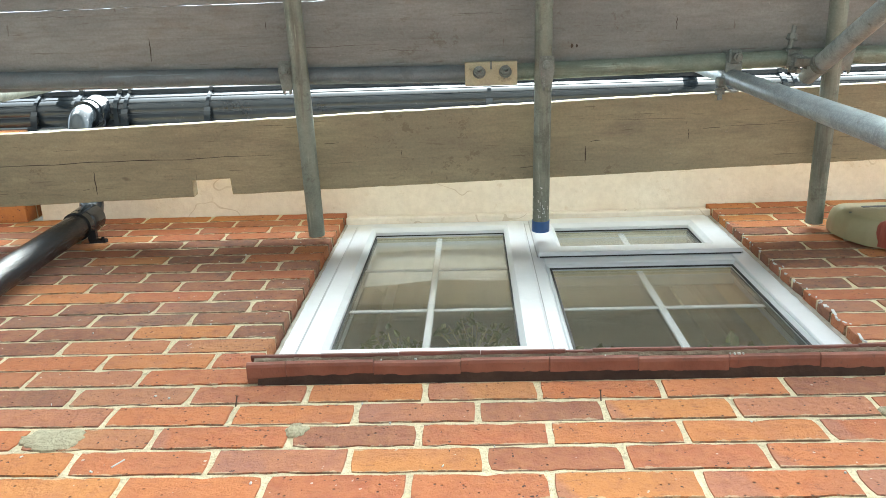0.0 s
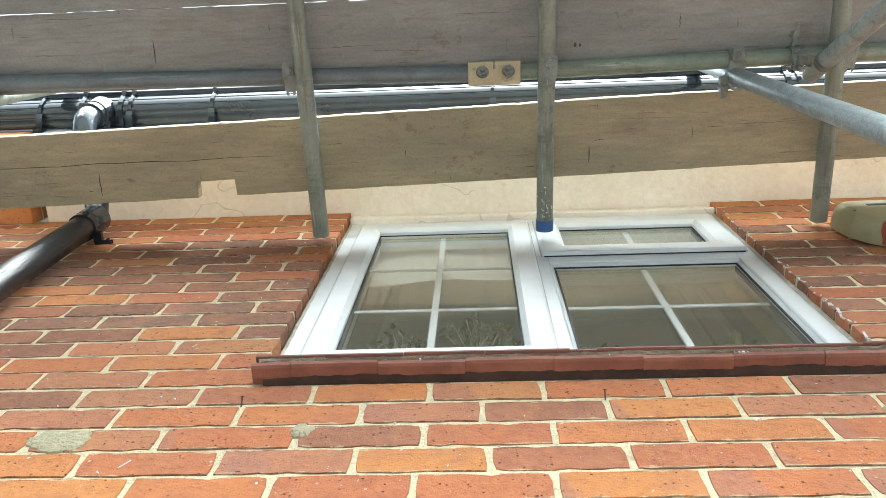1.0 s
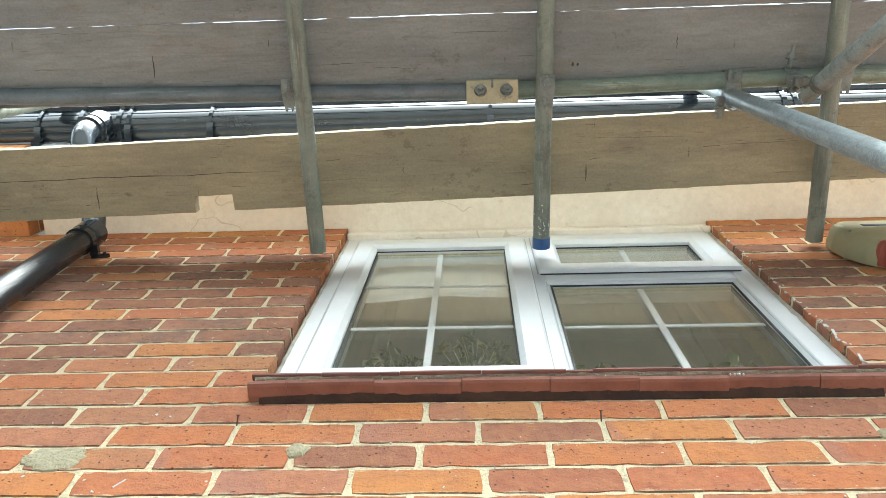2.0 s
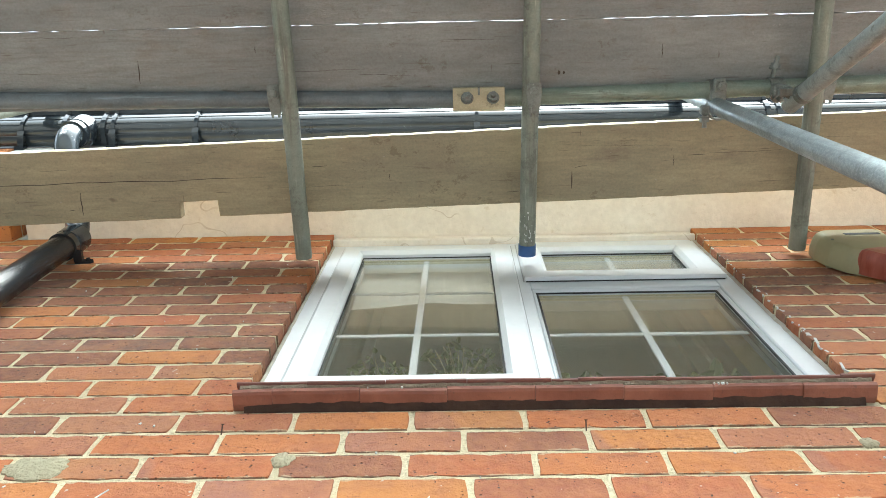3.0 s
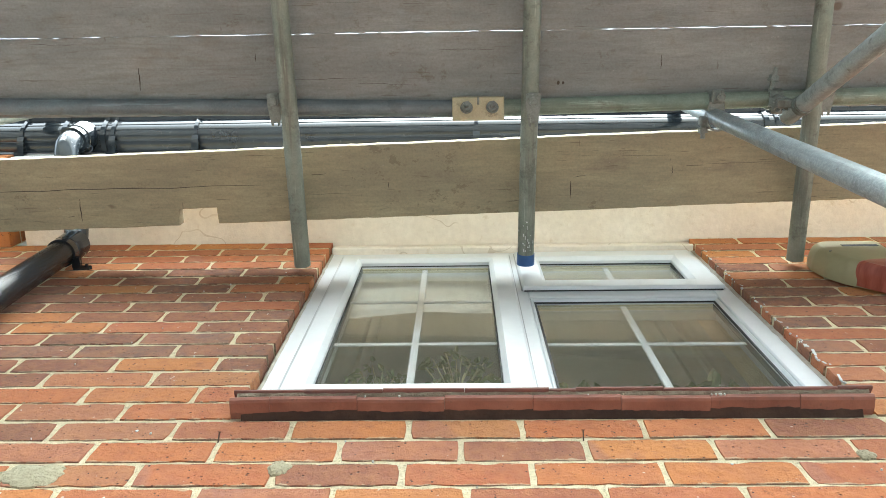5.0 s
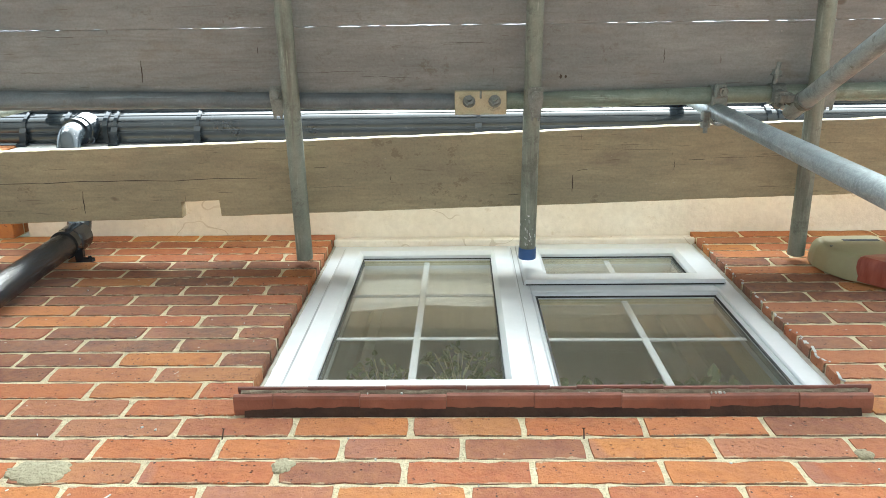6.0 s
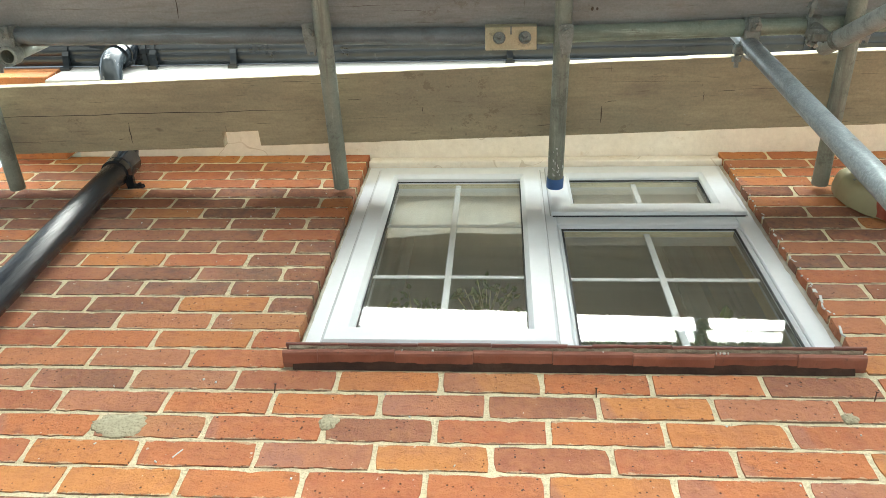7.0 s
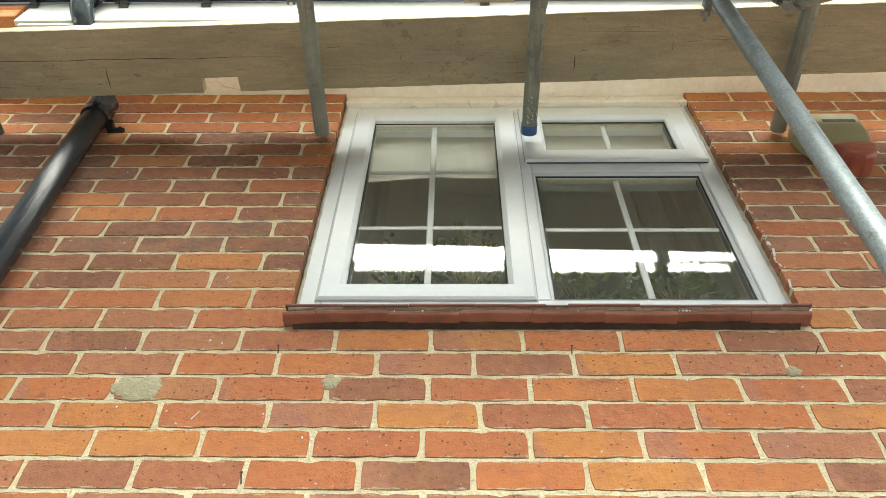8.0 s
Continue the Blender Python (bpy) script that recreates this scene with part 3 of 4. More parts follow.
def glazing(x0, x1, z0, z1, verticals, horizontals, parent):
    for y, lean, mat in ((GL_Y, -0.008, DUST_HAZE_GLASS), (GL_Y + 0.0215, -0.0115, GLASS)):
        bm = box(x0, x1, y, y + 0.004, z0, z1)
        bmesh.ops.rotate(bm, verts=bm.verts, cent=(0, y, (z0 + z1) / 2), matrix=Matrix.Rotation(lean, 3, "X"))
        g = part("pane", bm, mat, parent, "thinly dusty glass pane with painted reflection haze" if mat is DUST_HAZE_GLASS else "clear glass pane")
        g.visible_shadow = False
    for a, b, c, d, mat in ((x0, x1, z0, z0 + 0.006, DARK_SPACER), (x0, x1, z1 - 0.006, z1, SPACER)):
        part("gasket", box(a, b, GL_Y - 0.004, GL_Y - 0.0005, c + 0.0005, d - 0.0005), RUBBER, parent)
        part("spacer_bar", box(a, b, GL_Y + 0.0042, GL_Y + 0.0198, c, d), mat, parent, "dull gold spacer between the panes" if mat is SPACER else "dark spacer between the panes")
    for a, b in ((x0, x0 + 0.006), (x1 - 0.006, x1)):
        part("gasket", box(a + 0.0005, b - 0.0005, GL_Y - 0.004, GL_Y - 0.0005, z0 + 0.006, z1 - 0.006), RUBBER, parent)
        part("spacer_bar", box(a, b, GL_Y + 0.0042, GL_Y + 0.0198, z0 + 0.006, z1 - 0.006), DARK_SPACER, parent, "dark spacer between the panes")
    ym0, ym1 = GL_Y + 0.008, GL_Y + 0.014
    for x in verticals:
        part("glazing_bar", box(x - 0.009, x + 0.009, ym0, ym1, z0 + 0.006, z1 - 0.006, 0.002), UPVC, parent)
    for z in horizontals:
        part("glazing_bar", box(x0 + 0.006, x1 - 0.006, ym0 + 0.001, ym1 - 0.001, z - 0.008, z + 0.008, 0.0015), UPVC, parent)


glazing(-0.440, -0.023, 3.494, 4.412, (-0.232,), (3.788, 4.098), sash)
glazing(0.086, 0.586, 3.450, 4.050, (0.332,), (3.777,), window)
glazing(0.132, 0.560, 4.184, 4.416, (0.346,), (), fan)
# ragged sealant along the jambs
def ragged(x, z0, z1, w, y):
    bm = bmesh.new()
    n = 40
    rows = []
    for i in range(n + 1):
        z = z0 + (z1 - z0) * i / n
        j = noise.noise((x * 9, 0, z * 31)) * 0.004
        rows.append([bm.verts.new(p) for p in ((x - w / 2 + j, y, z), (x + j * 0.5, y - 0.002 - abs(j), z), (x + w / 2 + j * 0.7, y, z), (x, y + 0.012, z))])
    for a, b in zip(rows, rows[1:]):
        for k in range(4):
            bm.faces.new((a[k], a[(k + 1) % 4], b[(k + 1) % 4], b[k]))
    return bm
part("sealant", ragged(OPEN_L + 0.001, 3.36, 4.51, 0.009, FR_Y - 0.001), SEALANT, window, "grimy cracked sealant")
part("sealant", ragged(OPEN_R - 0.002, 3.36, 4.51, 0.016, FR_Y - 0.001), SEALANT, window, "grimy cracked sealant")

# ---- tile sill ----
sill = thing("tile_sill", "sloping window sill of two rows of brown clay tiles", "window sill", kind="structure")
def rough_strip(profile, x0, x1, seed, amp):
    """A strip of rough mortar along x whose profile wanders."""
    bm = bmesh.new()
    n = 150
    rows = []
    for i in range(n + 1):
        xx = x0 + (x1 - x0) * i / n
        rows.append([bm.verts.new((xx, py + a * amp * (noise.noise((xx * 22, j, seed)) + 0.7 * noise.noise((xx * 70, j, seed))), pz + a * amp * 0.5 * noise.noise((xx * 45, j + 7, seed)))) for j, (py, pz, a) in enumerate(profile)])
    m = len(profile)
    for p, q in zip(rows, rows[1:]):
        for k in range(m):
            bm.faces.new((p[k], p[(k + 1) % m], q[(k + 1) % m], q[k]))
    bm.faces.new(rows[0])
    bm.faces.new(rows[-1][::-1])
    return bm


part("fillet", rough_strip([(0.006, 3.300, 0.6), (-0.001, 3.3025, 1), (-0.007, 3.3055, 1), (-0.016, 3.311, 1), (0.02, 3.316, 0)], -0.535, 0.628, 2, 0.003), STAIN_AND_SHADE, sill, "dark stained mortar fillet with the tiles' shade in its colour")
part("mortar_bed", rough_strip([(-0.028, 3.3215, 0), (-0.037, 3.3245, 1), (-0.0415, 3.3275, 1), (-0.042, 3.3300, 0.4), (0.024, 3.352, 0), (0.024, 3.332, 0)], -0.545, 0.645, 5, 0.0045), CRUMBLY, sill, "crumbly sandy mortar")
rng = random.Random(4)
x = -0.556
widths = (0.075, 0.166, 0.165, 0.166, 0.165, 0.166, 0.166, 0.137)
for w in widths:
    dz, dy = rng.uniform(-0.0012, 0.0012), rng.uniform(-0.0015, 0.0015)
    bm = prism([(-0.012 + dy, 3.3095 + dz), (-0.031 + dy, 3.3105 + dz), (-0.0365 + dy, 3.3125 + dz), (-0.0395 + dy, 3.3175 + dz), (-0.038 + dy, 3.3225 + dz), (0.02, 3.338 + dz), (0.02, 3.320 + dz)], "x", x + 0.0003, x + w - 0.0004, 0.0010)
    if w == widths[0]:
        bmesh.ops.rotate(bm, verts=bm.verts, cent=(x + w, 0, 3.316), matrix=Matrix.Rotation(-0.055, 3, "Y"))
    else:
        bmesh.ops.rotate(bm, verts=bm.verts, cent=(x, 0, 3.316), matrix=Matrix.Rotation(rng.uniform(-0.008, 0.008), 3, "Y"))
    part("sill_tile", bm, TILE, sill)
    x += w
x = -0.552
for w in (0.135, 0.150, 0.155, 0.160, 0.05, 0.165, 0.16, 0.165, 0.065):
    dz, dy = rng.uniform(-0.0012, 0.0015), rng.uniform(-0.003, 0.002)
    bm = prism([(-0.043 + dy, 3.3287 + dz), (-0.0478 + dy, 3.3296 + dz), (-0.0488 + dy, 3.3328 + dz), (0.0255, 3.368 + dz), (0.0255, 3.356 + dz)], "x", x + 0.0002, x + w - 0.0003, 0.0008)
    part("upper_tile", bm, DARK_TILE, sill)
    x += w

# ---- things behind the glass ----
def roman_blind():
    bl = thing("roman_blind", "cream fabric blind drawn half up with a sagging hem", "blind")
    bm = bmesh.new()
    n, m = 60, 22
    grid = []
    for i in range(n + 1):
        u = i / n
        xx = -0.52 + 1.15 * u
        row = []
        for j in range(m + 1):
            t = j / m
            sag = 0.028 * u + 0.009 * math.sin(u * 9 + 0.6) + 0.004 * math.sin(u * 23 + 1)
            z = 4.50 - (0.335 + sag) * t
            y = 0.112 + 0.006 * math.sin(t * 7.0 + u * 9 + 2.0 * math.sin(u * 4)) + 0.004 * math.sin(t * 9.0 + u * 6) + 0.003 * noise.noise((u * 9 + t * 3, t * 5, 1)) - (0.008 * math.exp(-((t - 0.86) / 0.05) ** 2)) - 0.006 * math.exp(-((t - 0.08) / 0.04) ** 2)
            row.append((xx, y, z))
        grid.append(row)
    front = [[bm.verts.new(p) for p in r] for r in grid]
    back = [[bm.verts.new((p[0], p[1] + 0.003, p[2])) for p in r] for r in grid]
    for g in (front, back):
        for i in range(n):
            for j in range(m):
                bm.faces.new((g[i][j], g[i + 1][j], g[i + 1][j + 1], g[i][j + 1]))
    for i in range(n):
        bm.faces.new((front[i][m], front[i + 1][m], back[i + 1][m], back[i][m]))
    part("fabric", bm, FABRIC, bl, smooth=True)
    part("headrail", box(-0.53, 0.64, 0.104, 0.128, 4.495, 4.512, 0.004), FABRIC, bl)
    return bl
roman_blind()


def curtain(x0, x1, y, z0, z1):
    c = thing("curtain", "grey fabric curtain hanging in folds beside the window", "curtain", at=(x0, y, z0))
    out, back = [], []
    n = 48
    for i in range(n + 1):
        u = i / n
        out.append((u * (x1 - x0), 0.022 * math.sin(u * 25) + 0.008 * math.sin(u * 61)))
    outline = out + [(p[0], p[1] + 0.004) for p in reversed(out)]
    part("cloth", prism(outline, "z", 0, z1 - z0), CURTAIN, c, smooth=True)
curtain(0.47, 0.80, 0.30, 2.0, 4.655)
curtain(-0.75, -0.40, 0.30, 2.0, 4.655)

lining = box(OPEN_L + 0.004, OPEN_R - 0.004, 0.101, 0.28, 3.40, 3.43, 0.004)
tagged(part("inner_sill", lining, UPVC), "white painted inner window sill", "window sill", kind="structure")


def pot_plant(x, y, z, seed, spread, height, n, leaf, label):
    r = random.Random(seed)
    p = thing("pot_plant", label, "plant", "plants on the inner sill", at=(x, y, z))
    part("pot", pipe([(0, 0, 0), (0, 0, 0.004), (0, 0, 0.075), (0, 0, 0.08)], 0.04, 20, 0.004, radii=[0.030, 0.031, 0.041, 0.043]), TERRACOTTA, p)
    stems, leaves = bmesh.new(), bmesh.new()
    for i in range(n):
        a, s = r.uniform(0, 6.283), r.uniform(0.15, 1)
        top = Vector((math.cos(a) * spread * s, math.sin(a) * 0.07 * s, 0.08 + height * r.uniform(0.35, 1) * (1.1 - 0.5 * s)))
        pipe([(0, 0, 0.06), (top.x * 0.4, top.y * 0.4, top.z * 0.75), tuple(top)], 0.0016, 5, bm=stems)
        for k in range(3):
            base = top + Vector((r.uniform(-1, 1), r.uniform(-0.5, 0.5), r.uniform(-1, 0.6))) * leaf * 0.7
            d = Vector((r.uniform(-1, 1), r.uniform(-1, 1), r.uniform(-0.6, 0.7))).normalized()
            sd = d.cross(Vector((r.uniform(-0.4, 0.4), r.uniform(-0.4, 0.4), 1))).normalized()
            L, W = leaf * r.uniform(0.7, 1.3), leaf * r.uniform(0.28, 0.42)
            up = d.cross(sd) * L * 0.14
            pts = (base, base + d * L * 0.35 + sd * W + up, base + d * L * 0.75 + sd * W * 0.6 + up, base + d * L, base + d * L * 0.75 - sd * W * 0.6 + up, base + d * L * 0.35 - sd * W + up)
            v = [leaves.verts.new(q) for q in pts]
            leaves.faces.new((v[0], v[1], v[2], v[3]))
            leaves.faces.new((v[0], v[3], v[4], v[5]))
    part("stem", stems, GREEN_STEM, p)
    part("foliage", leaves, LEAF, p)
pot_plant(0.43, 0.165, 3.43, 5, 0.16, 0.28, 60, 0.038, "leafy green pot plant on the inner sill")
pot_plant(0.17, 0.165, 3.43, 6, 0.13, 0.20, 40, 0.04, "low green pot plant on the inner sill")
pot_plant(-0.13, 0.150, 3.43, 7, 0.15, 0.46, 70, 0.022, "straggly pot plant with thin stems on the inner sill")
pot_plant(-0.31, 0.150, 3.43, 8, 0.11, 0.40, 40, 0.020, "small straggly pot plant on the inner sill")


# ---- gutter and downpipe ----
gutter = thing("gutter", "glossy black half-round plastic gutter on the fascia", "gutter", at=(0, 0, 0))
GY = -0.360
outline = [(-0.306, 4.735), (-0.306, 4.662), (-0.312, 4.656), (-0.345, 4.652), (-0.3475, 4.6535), (-0.350, 4.652), (-0.366, 4.6535), (-0.378, 4.658), (-0.3805, 4.6615), (-0.3835, 4.6620),
           (-0.3905, 4.670), (-0.3955, 4.678), (-0.3965, 4.682), (-0.3995, 4.6835), (-0.4055, 4.697), (-0.4095, 4.712)]
outline += [(-0.4165 + 0.0085 * math.cos(a), 4.719 + 0.0085 * math.sin(a)) for a in (math.pi * 1.25 - k * math.pi * 1.35 / 10 for k in range(11))]
outline += [(-0.4065, 4.7135), (-0.4025, 4.698), (-0.3965, 4.687), (-0.3925, 4.680), (-0.387, 4.671), (-0.380, 4.6655), (-0.372, 4.6600), (-0.360, 4.657), (-0.314, 4.660), (-0.310, 4.664), (-0.310, 4.735)]
part("channel", prism(outline, "x", -1.90, WALL_R), BLACK, gutter, smooth=True)


def strap(x, w, deep=True):
    hug = [(-0.306, 4.656), (-0.312, 4.651), (-0.350, 4.647), (-0.370, 4.649), (-0.3845, 4.656), (-0.3945, 4.667), (-0.4030, 4.681), (-0.4095, 4.696), (-0.4135, 4.706), (-0.427, 4.709), (-0.4285, 4.730),
           (-0.4255, 4.730), (-0.4250, 4.719), (-0.4160, 4.7104), (-0.4098, 4.7118), (-0.4058, 4.6968), (-0.3998, 4.6833), (-0.3938, 4.6738), (-0.3838, 4.6618), (-0.3785, 4.6578), (-0.366, 4.6532), (-0.350, 4.6516), (-0.3115, 4.6555), (-0.306, 4.661)]
    bm = prism(hug, "x", x - w / 2, x + w / 2)
    if deep:
        prism([(-0.3055, 4.625), (-0.3055, 4.6505), (-0.365, 4.6462), (-0.352, 4.636), (-0.322, 4.628)], "x", x - 0.011, x + 0.011, bm=bm)
        prism([(-0.3055, 4.612), (-0.3055, 4.6245), (-0.317, 4.6245), (-0.317, 4.614)], "x", x - 0.016, x + 0.016, bm=bm)
    return bm
for x in (-1.615, -1.30, -1.015, -0.06, 0.95, 1.75):
    part("bracket", strap(x, 0.012), BLACK, gutter)
for x in (-1.47, -1.335, 0.915):
    part("union", strap(x, 0.016, False), BLACK, gutter)

dp = thing("downpipe", "glossy black round plastic downpipe with a swan neck", "downpipe")
R = 0.040
neck = bend([(-1.405, GY, 4.672), (-1.405, GY, 4.520), (-1.352, -0.058, 4.415), (-1.346, -0.056, 4.30)], 0.062, 8)
part("swan_neck", pipe(neck, R - 0.003, 24), STAIN_GLINT_BLACK, dp, smooth=True)
part("outlet", pipe([(-1.405, GY, 4.668), (-1.405, GY, 4.61), (-1.405, GY, 4.608)], 0.049, 24, radii=[0.055, 0.048, 0.042]), BLACK, dp, smooth=True)
part("collar", pipe([(-1.405, GY, 4.602), (-1.405, GY + 0.002, 4.580)], 0.046, 24), BLACK, dp, smooth=True)
part("pipe", pipe([(-1.346, -0.056, 4.36), (-1.296, -0.056, 3.5), (-1.25, -0.056, 2.4), (-1.25, -0.056, 0.02)], R - 0.001, 24, 0.003), DUSTY_BLACK, dp, smooth=True)
part("socket", pipe([(-1.3495, -0.056, 4.388), (-1.349, -0.056, 4.384), (-1.345, -0.056, 4.335), (-1.343, -0.056, 4.305), (-1.343, -0.056, 4.300)], 0.04, 24, radii=[0.041, 0.047, 0.0465, 0.0455, 0.040]), BLACK, dp, smooth=True)
clip = bmesh.new()
pipe([(-1.3435, -0.056, 4.300), (-1.342, -0.056, 4.272)], 0.0445, 24, bm=clip)
for s in (-1, 1):
    prism([(-1.342 + s * 0.030, 4.275), (-1.342 + s * 0.078, 4.279), (-1.342 + s * 0.084, 4.288), (-1.342 + s * 0.078, 4.297), (-1.342 + s * 0.030, 4.300)], "y", -0.010, -0.001, bm=clip)
    prism([(-1.342 + s * 0.028, 4.276), (-1.342 + s * 0.052, 4.280), (-1.342 + s * 0.052, 4.294), (-1.342 + s * 0.028, 4.299)], "y", -0.040, -0.009, bm=clip)
    pipe([(-1.342 + s * 0.068, -0.016, 4.288), (-1.342 + s * 0.068, -0.009, 4.288)], 0.006, 8, bm=clip)
part("pipe_clip", clip, BLACK, dp)

# brick kneeler at the wall's end
kn = thing("brick_kneeler", "corbelled red brick end of the eaves", "brick corbel", kind="structure")
part("mortar_core", box(-1.855, -1.650, -0.300, 0.0, 4.541, 4.643), MORTAR, kn)
for zi, (z, top) in enumerate(((4.537, 4.603), (4.612, 4.646))):
    for y0, y1 in ((-0.306, -0.212), (-0.204, -0.107), (-0.099, -0.004)) if zi % 2 else ((-0.306, -0.165), (-0.155, -0.004)):
        part("brick", box(-1.858, -1.647, y0, y1, z, top, 0.003), BRICK_FAR, kn)


# ---- scaffold ----
def tube(name, a, b, mat, label, group="", r=0.02415, sides=24):
    a, b = Vector(a), Vector(b)
    t = thing(name, label, "scaffold tube", group, at=tuple(a))
    part("tube", pipe([(0, 0, 0), tuple((b - a) * 0.5), tuple(b - a)], r, sides, 0.004), mat, t, smooth=True)
    return t


tube("ledger", (-2.3, -0.519, 4.262), (-0.064, -0.479, 4.262), GREY_STEEL, "dull galvanised scaffold ledger tube under the boards", "scaffold ledgers")
tube("ledger", (-0.060, -0.479, 4.262), (2.2, -0.519, 4.262), GREEN_STEEL, "dull greenish scaffold ledger tube under the boards", "scaffold ledgers")
for i, (x0, x1, dz) in enumerate(((-1.655, -1.658, 0), (-0.612, -0.592, 0), (0.096, 0.076, 0), (0.858, 0.876, 0.008))):
    t = tube("transom", (x0, -1.75, 4.1663), (x1, -0.022, 4.2335 + dz), OLD_STEEL, ("dull galvanised scaffold transom with a blue end cap" if i == 2 else "dull galvanised scaffold transom pointing at the wall"), "scaffold transoms")
    if i == 2:
        part("end_cap", pipe([(x1 - x0 + 0.0006, 1.697, 0.0660), (x1 - x0, 1.730, 0.0673), (x1 - x0, 1.732, 0.0673)], 0.026, 24, radii=[0.0262, 0.0262, 0.024]), BLUE, t, "blue plastic end cap", True)
    if i == 2:
        r = random.Random(12)
        splash = bmesh.new()
        for k in range(26):
            u, a = 1.0 - abs(r.gauss(0, 0.022)) - 0.022, r.uniform(3.3, 6.1)
            c = Vector(((x1 - x0) * u, 1.728 * u, 0.0672 * u))
            w, h = r.uniform(0.0008, 0.0035), r.uniform(0.0015, 0.007)
            q = [splash.verts.new(c + Vector((math.cos(b) * 0.02445, dy, math.sin(b) * 0.02445))) for b, dy in ((a - w * 40, -h), (a + w * 40, -h * 0.6), (a + w * 30, h), (a - w * 20, h * 0.7))]
            splash.faces.new(q)
        tagged(part("paint_splash", splash, FLECK, t, "flaking pale paint splashes"), kind="stuff")
tube("standard", (0.412, -0.446, 0.0), (0.667, -0.449, 5.6), STEEL, "bright galvanised upright scaffold tube", "scaffold uprights", r=0.0238)
tube("standard", (-1.553, -0.456, 4.212), (-1.553, -0.452, 5.4), OLD_STEEL, "dull galvanised upright post above the ledger", "scaffold uprights")
tube("brace", (0.7934, -0.4515, 4.1895), (0.776, -2.315, 0.2), BRACE_STEEL, "galvanised diagonal scaffold brace")


def scaffold_board(name, x0, x1, edge0, edge1, z, seed, label, notch=None, slope=0.0, cracks=7):
    """A sawn board along the wall. edge0: wall side, edge1: outer side, as places at x = 0."""
    r = random.Random(seed)
    b = thing(name, label, "scaffold board", "scaffold boards", at=((x0 + x1) / 2, (edge0 + edge1) / 2, z))
    cx, cy = (x0 + x1) / 2, (edge0 + edge1) / 2
    xs = [x0 + (x1 - x0) * i / 240 for i in range(241)]
    if notch:
        xs = sorted(xs + [notch[0] - 0.001, notch[0], notch[1], notch[1] + 0.006])
    bm = bmesh.new()
    rows = []
    for xx in xs:
        e0 = edge0 + slope * xx + 0.0016 * noise.noise((xx * 2.3, seed, 0)) + 0.0014 * noise.noise((xx * 11, seed, 5)) + 0.0016 * noise.noise((xx * 34, seed, 6))
        e1 = edge1 + slope * xx + 0.0016 * noise.noise((xx * 2.1, seed, 9)) + 0.0014 * noise.noise((xx * 13, seed, 3)) + 0.0016 * noise.noise((xx * 37, seed, 4))
        if notch and notch[0] <= xx <= notch[1]:
            e0 -= notch[2]
        z1 = 0.0012 * noise.noise((xx * 1.7, seed, 1))
        c = 0.0015
        ring = ((e0, c), (e0, 0.038 - c), (e0 - c, 0.038), (e1 + c, 0.038), (e1, 0.038 - c), (e1, c), (e1 + c, 0), (e0 - c, 0))
        rows.append([bm.verts.new((xx - cx, y - cy, h + z1)) for y, h in ring])
    for a, d in zip(rows, rows[1:]):
        for k in range(8):
            bm.faces.new((a[k], a[(k + 1) % 8], d[(k + 1) % 8], d[k]))
    bm.faces.new(rows[0])
    bm.faces.new(rows[-1][::-1])
    part("plank", bm, BOARD if notch else GREY_BOARD, b)
    def sliver(xa, xb, ya, yb, w):
        q = bmesh.new()
        n = 26
        up, lo = [], []
        for i in range(n + 1):
            t = i / n
            xx = xa + (xb - xa) * t
            yy = ya + (yb - ya) * t + 0.006 * noise.noise((xx * 7, yy_seed, 2)) + 0.0018 * noise.noise((xx * 40, yy_seed, 4))
            h = w * math.sin(math.pi * t) ** 0.5 * (0.6 + 0.5 * noise.noise((xx * 25, yy_seed, 8))) / 2 + 0.0001
            z0 = 0.0012 * noise.noise(((xx + cx) * 1.7, seed, 1))
            up.append((q.verts.new((xx, yy + h, z0 - 0.0004)), q.verts.new((xx, yy + h, z0 + 0.002))))
            lo.append((q.verts.new((xx, yy - h, z0 - 0.0004)), q.verts.new((xx, yy - h, z0 + 0.002))))
        for i in range(n):
            q.faces.new((up[i][0], up[i + 1][0], lo[i + 1][0], lo[i][0]))
            q.faces.new((up[i][0], up[i + 1][0], up[i + 1][1], up[i][1]))
            q.faces.new((lo[i][0], lo[i + 1][0], lo[i + 1][1], lo[i][1]))
        return part("crack", q, CRACK, b, "dark drying crack in the wood")
    w = abs(edge1 - edge0)
    for i in range(cracks):
        yy_seed = seed * 10 + i
        xa = r.uniform(x0 - cx, x1 - cx - 0.6)
        ya = r.uniform(-0.45, 0.45) * w + slope * (xa + cx)
        sliver(xa, xa + r.uniform(0.03, 0.28), ya, ya + r.uniform(-0.006, 0.006), r.uniform(0.0007, 0.0016))
    if notch:
        yy_seed = 3
        sliver(-1.75 - cx, -0.70 - cx, -0.243 - cy, -0.258 - cy, 0.0034)
        for xx, ya in ((-1.31, -0.165), (-0.56, -0.285), (0.22, -0.27), (0.02, -0.20), (-0.62, -0.19), (0.55, -0.30)):
            yy_seed = xx * 5
            sliver(xx - cx, xx + r.uniform(0.02, 0.05) - cx, ya - cy, ya - 0.003 - cy, 0.002)
    return b


